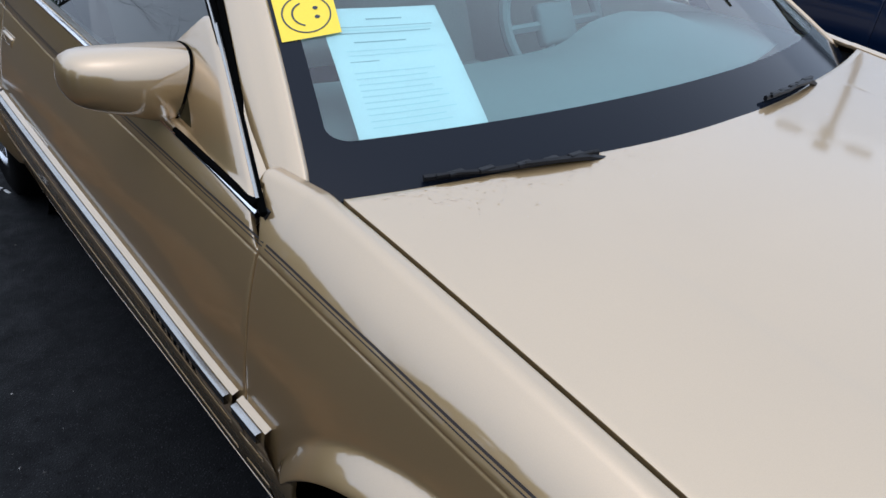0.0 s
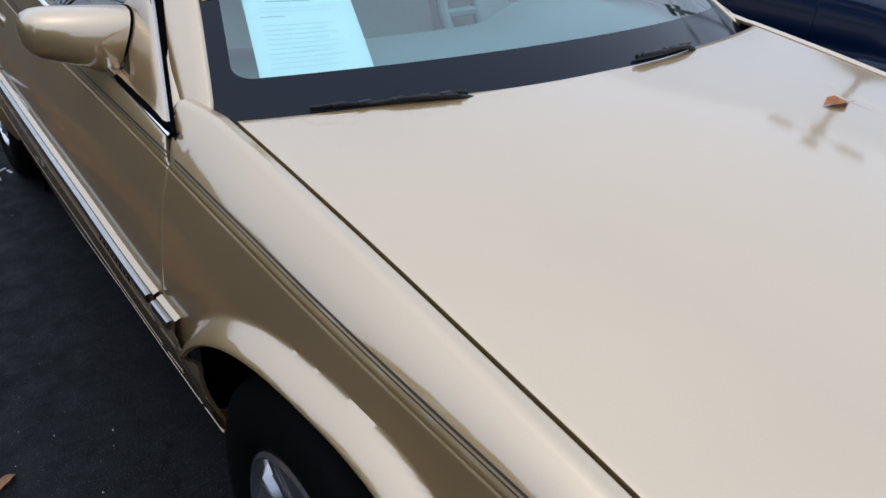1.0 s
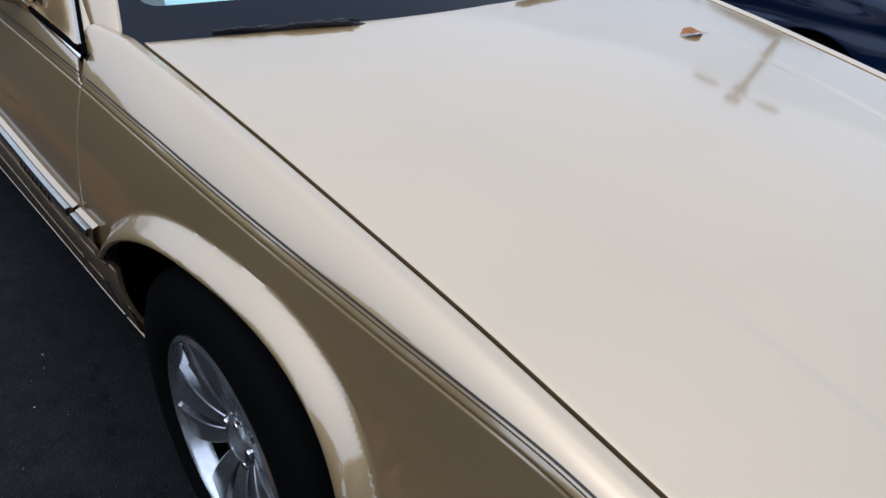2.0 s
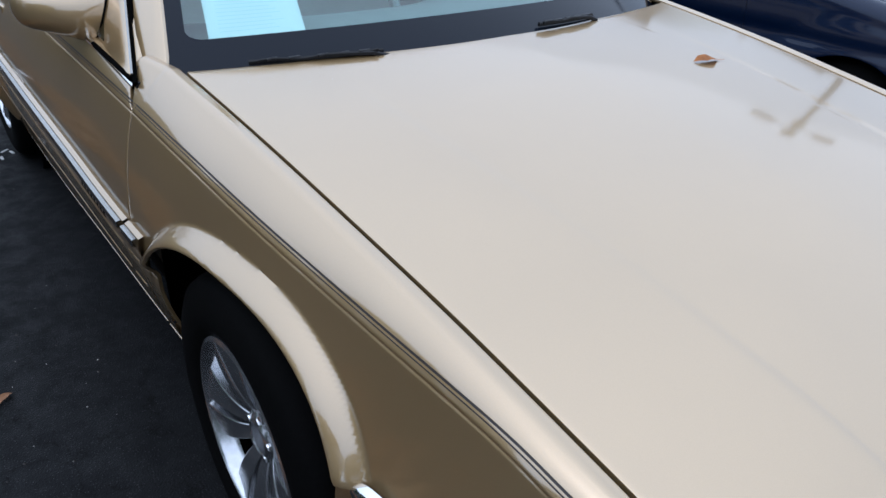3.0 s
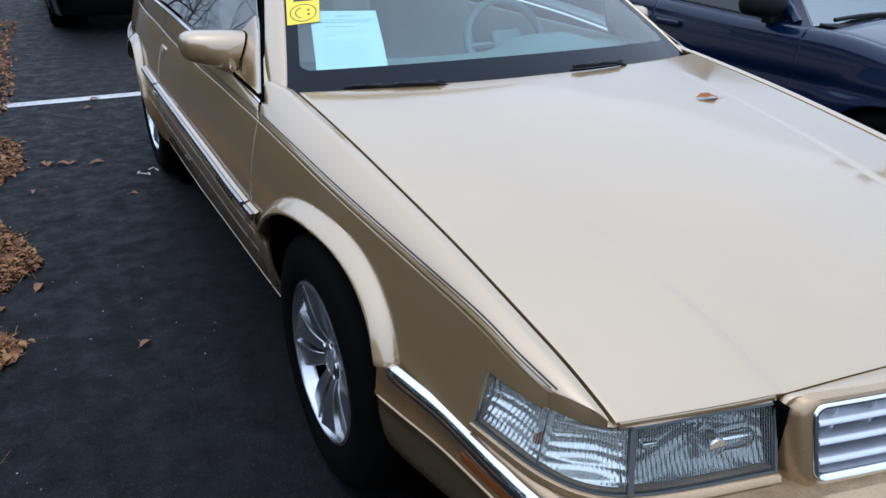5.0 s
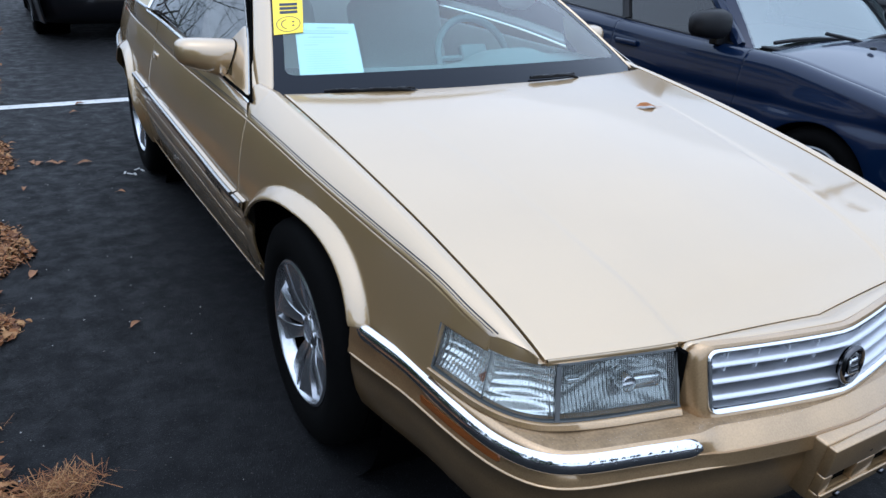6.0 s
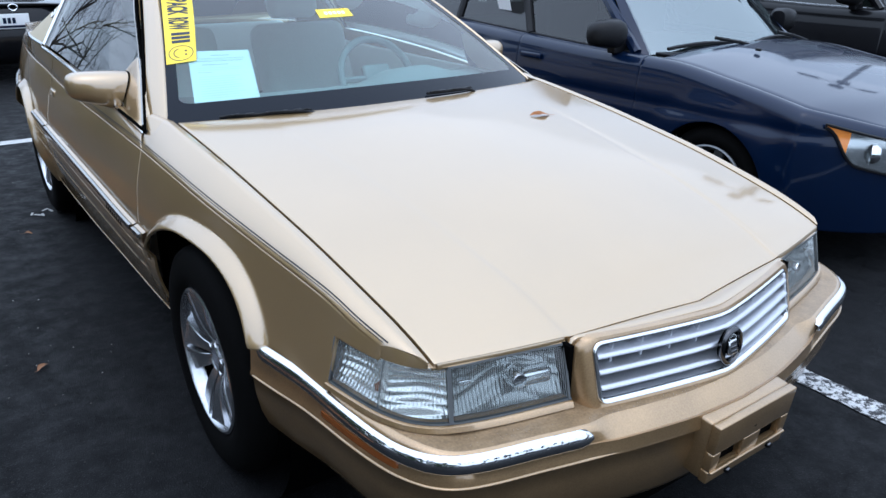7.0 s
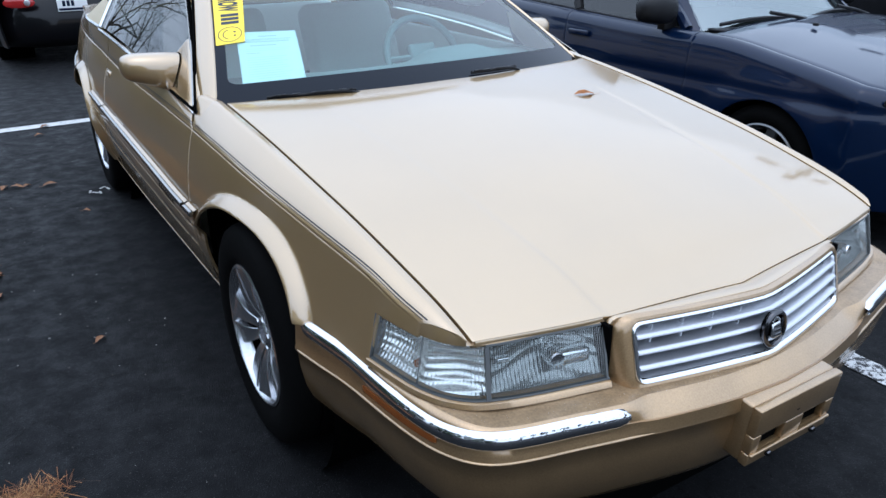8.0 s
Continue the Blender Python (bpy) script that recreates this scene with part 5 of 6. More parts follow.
    wedge = ruled(lambda v: (edge(c0) * (1 - v) - 0.056 * (1 - v) + (rw - 0.026) * v, c0 + 0.155 * (1 - v) + (r0 - c0) * v, belt_(c0) * (1 - v) + (H - 0.058) * v + 0.03 * math.sin(math.pi * v)), lambda v: lerp(foot(posts[0]), head(r0), v), 16, 4)
    for q in (wedge, mirrored(wedge)):
        part("windshield_pillar", q, paint, car)
    trim_ = tube([(foot(y)[0] + 0.01, y, foot(y)[2] + 0.004) for y in np.linspace(posts[0], posts[-1], 20)], 0.010, 6)
    for m in (lambda d: d, mirrored):
        part("roof_rail", m(rail_), paint, car)
        part("belt_moulding", m(trim_), p.get("trim", BLACK), car)
        yh = p["mirror_y"]
        house_ = loft([superloop((edge(yh) + dx, yh + dy, top(yh) + 0.10), hy, hz) for dx, dy, hy, hz in ((0.02, 0, 0.05, 0.06), (0.06, 0.01, 0.075, 0.078), (0.13, 0.015, 0.075, 0.075), (0.20, 0.03, 0.06, 0.062), (0.225, 0.035, 0.03, 0.035))], True, True)
        unit2 = part("door_mirror", m(house_), BLACK, car, "black plastic door mirror", 50)
        part("mirror_stalk", m(box(edge(yh) - 0.02, edge(yh) + 0.08, yh - 0.02, yh + 0.04, top(yh) - 0.01, top(yh) + 0.06, 0.01)), BLACK, unit2)
        for y in p.get("handles", ()):
            part("door_handle", m(box(side(y, 0.80) - 0.002, side(y, 0.80) + 0.025, y - 0.10, y + 0.08, 0.79, 0.825, 0.009)), paint, car)
    part("underbody", box(-hw + 0.2, hw - 0.2, -fo + 0.45, wb + ro - 0.3, 0.16, 0.5, 0.02), DARK, car)
    part("cabin", box(-hw + 0.14, hw - 0.14, c0 + 0.4, c1 - 0.1, 0.5, belt_(c0) - 0.02, 0.05), CARPET, car)
    for x in (-0.36, 0.36):
        part("front_seat", joined(box(x - 0.24, x + 0.24, c0 + 1.1, c0 + 1.25, 0.6, 1.12, 0.05), box(x - 0.13, x + 0.13, c0 + 1.16, c0 + 1.26, 1.14, 1.3, 0.04)), CARPET, car)
    # wheels
    tyre_, rim_ = wheel_parts(p["tyre"], 0.2, p["rim"], 5)
    wh = part("wheel", lathe([(0.04, 0.0), (p["rim"] - 0.05, 0.0), (p["rim"] - 0.05, 0.05), (0.04, 0.05)], 32), DARK, car, "alloy wheel with five spokes")
    part("tyre", tyre_, RUBBER, wh, "", 50)
    part("rim", rim_, GREYALLOY, wh, "", 50)
    for k in range(5):
        a = 2 * math.pi * k / 5 + 0.55
        part("spoke", spoke(0.03, p["rim"] - 0.015, a, a, 0.032, 0.026, (-0.06, -0.085), 0.03), GREYALLOY, wh, "", 40)
    part("hub", lathe([(0.0005, -0.07), (0.03, -0.068), (0.045, -0.05), (0.05, 0.0)], 24), ALLOY, wh)
    xw = hw - 0.125
    wh.matrix_basis = Matrix.Translation((-xw, 0, p["tyre"]))
    for m in (Matrix.Translation((-xw, wb, p["tyre"])), Matrix.Translation((xw, 0, p["tyre"])) @ pose(0, 0, 0, 0, 0, 180), Matrix.Translation((xw, wb, p["tyre"])) @ pose(0, 0, 0, 0, 0, 180)):
        copy_thing(wh, m).parent = car
    for a in axles:
        d = moved(lathe([(R - 0.004, xw - 0.28), (R, xw + 0.07)], 32), Matrix.Translation((0, a, p["tyre"])))
        part("wheel_liner", d, DARK, car)
        part("wheel_liner", mirrored(d), DARK, car)
    return car, side, top, edge, place


# dark blue wagon in the next bay
wagon, w_side, w_top, w_edge, w_place = parked_car("station_wagon", "dark blue metallic wagon, wet, parked in the next bay", NAVY, dict(
    hw=0.85, wb=2.525, fo=0.86, ro=0.92, tyre=0.302, rim=0.205, height=1.46, roofw=0.56, crown=0.045, cowl=0.42, round=0.07,
    top=([-0.86, -0.7, -0.45, 0.0, 0.40, 0.75, 1.6, 2.6, 3.45], [0.64, 0.70, 0.765, 0.845, 0.895, 0.90, 0.93, 0.97, 0.98]),
    panels=(("front_fender", -0.857, 0.515), ("front_door", 0.522, 1.53), ("rear_door", 1.537, 2.30), ("rear_quarter_panel", 2.307, 3.30)),
    roof=(1.15, 2.95, 3.40), posts=(0.62, 1.52, 2.32, 3.2), mirror_y=0.72, handles=(1.40, 2.22), pane=SKYGLASS))
WAGON = Matrix.Translation((2.71, 0.34, 0)) @ pose(0, 0, 0, 0, 0, 0)
wagon.matrix_world = WAGON


def wagon_lamp(u, v, out=0.004):
    """Swept headlamp on the wagon's front corner: u from the flank to the nose, v up, lying on the body."""
    y = -0.535 - 0.27 * u
    z1 = w_top(y) - 0.030 - 0.012 * u
    z0 = z1 - 0.015 - 0.135 * smooth(u * 2.2)
    z = z0 + (z1 - z0) * v
    x, e = w_side(y, z), 0.004
    n = Vector((1, -(w_side(y + e, z) - w_side(y - e, z)) / (2 * e), 0)).normalized()
    return (x + n.x * out, y + n.y * out, z)


for m in (lambda d: d, mirrored):
    bowl = part("headlamp", m(sheet(lambda u, v: wagon_lamp(u, v, 0.002), np.linspace(0, 1, 24), np.linspace(0, 1, 10))), ALLOY, wagon, "clear headlamp with amber corner")
    part("amber_corner", m(sheet(lambda u, v: wagon_lamp(u, v, 0.010), np.linspace(0, 0.30, 10), np.linspace(0, 1, 8))), ORANGE, bowl, "amber turn signal")
    part("lamp_lens", m(sheet(lambda u, v: wagon_lamp(u, v, 0.018), np.linspace(0.30, 1, 24), np.linspace(0, 1, 10))), LENS, bowl).visible_shadow = False
    rim_path = [wagon_lamp(u, 0.0, 0.012) for u in np.linspace(0, 1, 24)] + [wagon_lamp(1, v, 0.012) for v in np.linspace(0.2, 0.8, 4)] + [wagon_lamp(u, 1.0, 0.012) for u in np.linspace(1, 0, 24)] + [wagon_lamp(0, 0.0, 0.012)]
    part("lamp_gasket", m(tube(rim_path, 0.007, 6)), BLACK, bowl)
    c = Vector(wagon_lamp(0.60, 0.5, 0.002))
    part("lamp_bulb", m(moved(lathe([(0.001, -0.03), (0.03, -0.028), (0.045, -0.01), (0.045, 0.01)], 24), Matrix.Translation(c) @ pose(0, 0, 0, 0, 0, 60))), CHROME, bowl)
for a, b in (((-0.62, 0.50), (-0.05, 0.40)), ((0.0, 0.40), (0.55, 0.47))):
    pts = [Vector((a[0] + (b[0] - a[0]) * t, a[1] + (b[1] - a[1]) * t, 0.925 + 0.02 * math.sin(math.pi * t))) for t in np.linspace(0, 1, 12)]
    w2 = part("wiper", tube(pts, 0.011, 6), BLACK, wagon, "black wiper")
    part("wiper_arm", tube([pts[6] + Vector((0, -0.02, 0.03)), pts[9] + Vector((0, -0.06, 0.01)), pts[11] + Vector((0.08, -0.06, -0.02))], 0.01, 6), BLACK, w2)
part("cowl", box(-0.66, 0.66, 0.40, 0.56, 0.885, 0.905, 0.008), BLACK, wagon)
part("washer_jet", box(-0.27, -0.25, 0.16, 0.19, 0.925, 0.94, 0.004), BLACK, wagon)
part("grille", box(-0.36, 0.36, -0.87, -0.83, 0.52, 0.62, 0.015), BLACK, wagon, "black front grille")
part("window_notice", sheet(lambda u, v: (-0.735 + 0.03 * u - 0.05 * v, 1.72 + 0.17 * u, 1.05 + 0.16 * v), np.linspace(0, 1, 3), np.linspace(0, 1, 3)), PAPER, wagon, "pale blue notice in the rear side window")

# black utility vehicle beyond it
suv, *_ = parked_car("suv", "black utility vehicle with bright belt trim, parked", BLACKPAINT, dict(
    hw=0.92, wb=2.75, fo=0.88, ro=1.0, tyre=0.36, rim=0.225, height=1.72, roofw=0.66, crown=0.04, cowl=0.45, round=0.07,
    top=([-0.88, -0.7, -0.45, 0.0, 0.45, 0.9, 1.8, 2.8, 3.75], [0.85, 0.92, 0.96, 1.0, 1.03, 1.03, 1.05, 1.08, 1.08]),
    panels=(("front_fender", -0.76, 0.515), ("front_door", 0.522, 1.63), ("rear_door", 1.637, 2.5), ("rear_quarter_panel", 2.507, 3.60)),
    roof=(1.15, 3.3, 3.7), posts=(0.62, 1.62, 2.52, 3.5), mirror_y=0.78, handles=(1.5, 2.4), trim=CHROME))
suv.matrix_world = Matrix.Translation((5.45, 0.35, 0))

# black roadster behind, its tail towards the coupe
roadster, *_ = parked_car("roadster", "small black roadster seen from behind, parked", BLACKPAINT, dict(
    hw=0.84, wb=2.33, fo=0.76, ro=0.90, tyre=0.30, rim=0.21, height=1.22, roofw=0.52, crown=0.03, cowl=0.45, round=0.08,
    top=([-0.76, -0.6, -0.3, 0.0, 0.5, 1.0, 2.0, 2.6, 3.23], [0.58, 0.64, 0.70, 0.75, 0.80, 0.80, 0.83, 0.84, 0.78]),
    panels=(("front_fender", -0.66, 0.515), ("door", 0.522, 1.6), ("rear_quarter_panel", 1.607, 3.10)),
    roof=(1.0, 1.55, 2.1), posts=(0.62, 1.6), mirror_y=0.72))
deck2 = part("trunk_lid", shell(sheet(lambda u, v: (u * 0.66, 2.1 + 1.05 * v, 0.845 + 0.03 * (1 - u * u) - 0.05 * v * v), np.linspace(-1, 1, 21), np.linspace(0, 1, 12)), 0.02, 0.004), BLACKPAINT, roadster)
for m in (lambda d: d, mirrored):
    lamp2 = part("tail_lamp", m(moved(loft([superloop((0, 0, 0), 0.16, 0.055, 0.85), superloop((0.02, 0, 0), 0.155, 0.05, 0.85), superloop((0.03, 0, 0), 0.11, 0.03, 0.85)], True, True), Matrix.Translation((0.52, 3.185, 0.68)) @ pose(0, 0, 0, 0, 0, 72))), RED, roadster, "oval red tail lamp")
    part("reversing_lens", m(moved(lathe([(0.001, 0.034), (0.028, 0.032), (0.036, 0.02)], 20), Matrix.Translation((0.44, 3.215, 0.68)) @ pose(0, 0, 0, 0, 0, 78))), SILVER, lamp2, "round pale lens")
plate2 = part("number_plate", box(-0.155, 0.155, 3.235, 3.243, 0.57, 0.725, 0.002), PAPER, roadster, "pale number plate with a blue band")
part("plate_band", box(-0.145, 0.145, 3.243, 3.245, 0.58, 0.605, 0.0005), NAVY, plate2)
for k in range(3):
    part("plate_mark", box(-0.02 + 0.045 * k, 0.012 + 0.045 * k, 3.243, 3.246, 0.625, 0.685, 0.0005), NAVY, plate2, "dark bar")
part("maker_badge", moved(lathe([(0.026, 0), (0.032, 0.004), (0.038, 0)], 24), Matrix.Translation((-0.02, 3.225, 0.79)) @ pose(0, 0, 0, 0, 0, 90) @ Matrix.Diagonal((1, 1.3, 1, 1))), CHROME, roadster)
roadster.matrix_world = Matrix.Translation((-0.35, 7.65 + 3.24, 0)) @ pose(0, 0, 0, 0, 0, 0) @ Matrix.Rotation(math.pi, 4, "Z")

# ---- markings, lamp post and trees ----
def stripe(name, x0, x1, y0, y1, label, seed, paint):
    """A worn painted line with ragged edges, 4 mm above the ground."""
    rnd = random.Random(seed)
    long_x = x1 - x0 > y1 - y0
    n = int(max(x1 - x0, y1 - y0) / 0.03)
    verts, faces = [], []
    for k in range(n + 1):
        t = k / n
        a, b = rnd.uniform(-0.004, 0.004), rnd.uniform(-0.004, 0.004)
        verts += [(x0 + (x1 - x0) * t, y0 + a, 0.004), (x0 + (x1 - x0) * t, y1 + b, 0.004)] if long_x else [(x1 + a, y0 + (y1 - y0) * t, 0.004), (x0 + b, y0 + (y1 - y0) * t, 0.004)]
    faces = [[2 * k, 2 * k + 2, 2 * k + 3, 2 * k + 1] for k in range(n)]
    ob = part(name, (verts, faces), paint)
    tagged(ob, label, "road marking", kind="structure")


stripe("road_marking_cross", -1.66, 12.0, 4.585, 4.715, "worn white painted line across the bays", 1, LINE)
stripe("road_marking_bay", 0.985, 1.095, -2.3, 4.58, "worn white painted bay line", 2, WORNLINE)
stripe("road_marking_far", 3.75, 3.86, -2.3, 4.58, "worn white painted bay line", 3, WORNLINE)
rnd = random.Random(9)
for k in range(5):
    x, y = -0.99 + 0.025 * k, 2.74 + rnd.uniform(-0.05, 0.05)
    ob = part("chalk_mark", moved(box(-0.006, 0.006, -0.022, 0.022, 0.0, 0.003, 0.001), Matrix.Translation((x, y, 0.0)) @ pose(0, 0, 0, 0, 0, rnd.uniform(-60, 60))), LINE)
    tagged(ob, "small pale scuff mark on the asphalt", "mark", "scuff marks")

# tall lamp post, seen mirrored in the hood
post = thing("street_lamp", Matrix.Translation((19.9, 7.0, 0)), "tall grey car-park lamp post with four heads", "lamp post")
part("post_base", lathe([(0.001, 0.0), (0.25, 0.0), (0.25, 0.7), (0.001, 0.7)], 20), LAMPGREY, post).matrix_basis = pose(0, 0, 0, 0, -90, 0)
part("pole", tube([(0, 0, 0.6), (0, 0, 4), (0, 0, 8.6)], [0.13, 0.11, 0.09], 12, 1, (0, 1, 0)), LAMPGREY, post)
for a in (20, 110, 200, 290):
    c, s = math.cos(radians(a)), math.sin(radians(a))
    arm = part("arm", tube([(0, 0, 8.3), (c * 0.35, s * 0.35, 8.5), (c * 0.8, s * 0.8, 8.55)], 0.045, 8), LAMPGREY, post)
    part("lamp_head", moved(box(-0.40, 0.40, -0.25, 0.25, -0.10, 0.10, 0.06), Matrix.Translation((c * 1.12, s * 1.12, 8.57)) @ pose(0, 0, 0, 0, 0, a)), LAMPGREY, arm, "box-shaped lamp head")


def bare_tree(seed, height, x, y):
    """A leafless tree: tapered trunk and limbs, twigs to the fourth order."""
    rnd = random.Random(seed)
    tree = thing("tree", Matrix.Translation((x, y, 0)), "bare winter tree with dark branching limbs", "tree", "bare trees")
    trunk_v, limb_v, twig_v = [], [], []

    def grow(p, d, length, r, level, store):
        pts, rs = [p], [r]
        for k in range(4):
            d = (d + Vector((rnd.gauss(0, 0.13), rnd.gauss(0, 0.13), rnd.gauss(0.03, 0.08)))).normalized()
            p = p + d * length / 4
            pts.append(p)
            rs.append(r * (1 - 0.14 * (k + 1)))
            if level < 4 and (k > 0 or level > 0):
                for _ in range(2 if level in (0, 3) else 1):
                    side = Vector((rnd.gauss(0, 1), rnd.gauss(0, 1), rnd.gauss(0.25, 0.5))).normalized()
                    grow(p, (d * 0.55 + side * 0.75).normalized(), length * rnd.uniform(0.45, 0.7), rs[-1] * 0.58, level + 1, limb_v if level == 0 else twig_v)
        store.append(tube(pts, rs, 5 if level < 2 else 3))

    grow(Vector((0, 0, 0)), Vector((0, 0, 1)), height * 0.62, height * 0.0125, 0, trunk_v)
    part("trunk", joined(*trunk_v), BARK, tree)
    part("limbs", joined(*limb_v), BARK, tree)
    tw = part("twigs", joined(*twig_v), BARK, tree)
    tagged(tw, kind="stuff")


for k, (x, y, h) in enumerate(((-6, 34, 12), (-11, 38, 13), (-3, 43, 13), (-15, 45, 14), (-9, 52, 14), (-19, 36, 12), (-14, 56, 14), (1, 50, 12), (-16, 10, 9), (-17, -2, 9))):
    bare_tree(30 + k, h, x, y)


def shrub(seed, x, y, r, h):
    """An evergreen bush: stems and a crown of many small leaves with gaps."""
    rnd = random.Random(seed)
    bush = thing("shrub", Matrix.Translation((x, y, 0)), "dark green evergreen shrub at the car park's edge", "shrub", "evergreen shrubs")
    stems = [tube([(0, 0, 0), (rnd.uniform(-0.3, 0.3) * r, rnd.uniform(-0.3, 0.3) * r, h * 0.4), (rnd.uniform(-0.6, 0.6) * r, rnd.uniform(-0.6, 0.6) * r, h * 0.8)], [0.05, 0.04, 0.02], 5) for _ in range(6)]
    part("stems", joined(*stems), BARK, bush)
    verts, faces = [], []
    for _ in range(3200):
        a, b = rnd.uniform(0, 2 * math.pi), rnd.random()
        lump = 0.75 + 0.25 * math.sin(3 * a + seed) * math.cos(5 * b + a)
        rr = r * lump * math.sqrt(1 - (2 * b - 1) ** 2 * 0.8) * rnd.uniform(0.65, 1.0)
        c = Vector((rr * math.cos(a), rr * math.sin(a), 0.1 + h * b))
        q = Euler((rnd.uniform(0, 6), rnd.uniform(0, 6), rnd.uniform(0, 6))).to_matrix()
        k = len(verts)
        verts += [tuple(c + q @ Vector(v)) for v in ((-0.09, 0, 0), (0, -0.035, 0.01), (0.09, 0, 0), (0, 0.035, 0.01))]
        faces.append([k, k + 1, k + 2, k + 3])
    tagged(part("crown", (verts, faces), FOLIAGE, bush), kind="stuff")


for k, (x, y, r, h) in enumerate(((-4.4, -6, 1.3, 2.6), (-4.3, -3.6, 1.35, 2.8), (-4.5, -1.2, 1.3, 2.5), (-4.3, 1.2, 1.35, 2.9), (-4.5, 3.6, 1.3, 2.6), (-4.4, 6.0, 1.35, 2.7), (-4.6, 8.6, 1.3, 2.5), (-4.4, 11.5, 1.5, 2.6), (-6.0, 15, 1.8, 2.8), (-4.2, 18, 1.6, 2.2))):
    shrub(50 + k, x, y, r, h * 0.78)

# ---- price sheet, stickers and leaf ----
SHEET = [(-0.880, 0.062), (-0.620, 0.090), (-0.588, 0.38), (-0.877, 0.378)]
STICK = [(-0.972, 0.287), (-0.842, 0.310), (-0.785, 0.78), (-0.966, 0.78)]
TAG = [(-0.09, 0.56), (0.148, 0.565), (0.160, 0.625), (-0.076, 0.625)]
notice = part("price_sheet", sheet(on_glass(SHEET, 0.004), np.linspace(0, 1, 13), np.linspace(0, 1, 13)), PAPER)
tagged(notice, "pale blue printed notice behind the windshield glass", "paper")


def bars(rows, corners, parent, mat, sink):
    """Bars of unreadable writing: (left, right, height up, thickness) in the sheet's own square."""
    at = on_glass(corners, sink)
    for a, b, y, h in rows:
        part("print_line", sheet(lambda u, v: at(u, v), np.linspace(a, b, 8), np.linspace(y - h / 3, y + h / 3, 2)), mat, parent)


random.seed(7)
bars([(0.36, 0.66, 0.905, 0.016)], SHEET, notice, GREYINK, 0.0035)
bars([(0.12, 0.90, 0.845, 0.008), (0.12, 0.86, 0.795, 0.012), (0.20, 0.62, 0.725, 0.013), (0.12, 0.34, 0.58, 0.008)], SHEET, notice, GREYINK, 0.0035)
bars([(0.12, 0.12 + random.uniform(0.55, 0.76), y, 0.010) for y in np.arange(0.12, 0.52, 0.042)] + [(0.12, 0.88, 0.82, 0.008), (0.12, 0.85, 0.66, 0.008), (0.12, 0.8, 0.625, 0.008)], SHEET, notice, FAINT, 0.0033)

band = part("windshield_sticker", sheet(on_glass(STICK, -0.003), np.linspace(0, 1, 9), np.linspace(0, 1, 31)), YELLOW)
tagged(band, "yellow vertical sticker with lettering and a smiling face", "sticker")


def lettering(text, at, parent, mat, x0, y0, along, height, stretch=1.0):
    """Words run down the sticker, the letters' tops towards its right edge."""
    cu = bpy.data.curves.new("lettering", "FONT")
    cu.body, cu.size, cu.offset = text, 1.0, 0.04
    tmp = new("lettering_source", cu)
    me = bpy.data.meshes.new_from_object(tmp)
    wide = max(v.co.x for v in me.vertices)
    pts = [(v.co.x / wide, v.co.y) for v in me.vertices]
    faces = [list(q.vertices) for q in me.polygons]
    bpy.data.objects.remove(tmp)
    verts = [at(x0 + y * height * stretch, y0 - x * along) for x, y in pts]
    ob = part("lettering", (verts, faces), mat, parent, "dark bold letters")
    return ob


at = on_glass(STICK, -0.0038)
lettering("BACK", at, band, INK, 0.20, 0.885, 0.245, 0.86)
lettering("ROW", at, band, INK, 0.20, 0.605, 0.180, 0.86)
for k in range(3):
    part("letter_bar", sheet(at, np.linspace(0.22, 0.82, 4), np.linspace(0.250 + 0.052 * k, 0.287 + 0.052 * k, 4)), INK, band, "dark bar")


def flat_ring(cx, cy, r0, r1, a0, a1, sx, sy, n=40):
    verts, faces = [], []
    for k in range(n + 1):
        t = radians(a0 + (a1 - a0) * k / n)
        for r in (r0, r1):
            verts.append(at(cx + r * math.cos(t) * sx, cy + r * math.sin(t) * sy))
    faces = [[2 * k, 2 * k + 1, 2 * k + 3, 2 * k + 2] for k in range(n)]
    return verts, faces


part("face_outline", flat_ring(0.5, 0.118, 0.385, 0.41, 0, 360, 1, 0.235), INK, band)
part("face_mouth", flat_ring(0.52, 0.118, 0.24, 0.27, 110, 250, 1, 0.235), INK, band)
for dy in (-0.022, 0.024):
    part("face_dot", flat_ring(0.66, 0.118 + dy, 0.0, 0.045, 0, 360, 1, 0.2, 16), INK, band)
tag = part("stock_tag", sheet(on_glass(TAG, -0.0015), np.linspace(0, 1, 6), np.linspace(0, 1, 4)), YELLOW)
tagged(tag, "small yellow tag with dark marks on the windshield", "sticker")
bars([(0.2 + 0.13 * k, 0.29 + 0.13 * k, 0.5, 0.5) for k in range(5)], TAG, tag, FAINT, -0.0023)
small_tag = part("corner_tag", sheet(on_glass([(0.80, 0.042), (0.90, 0.022), (0.905, 0.052), (0.80, 0.072)], 0.003), np.linspace(0, 1, 4), np.linspace(0, 1, 3)), SILVER)
tagged(small_tag, "small pale number tag low behind the windshield", "tag")


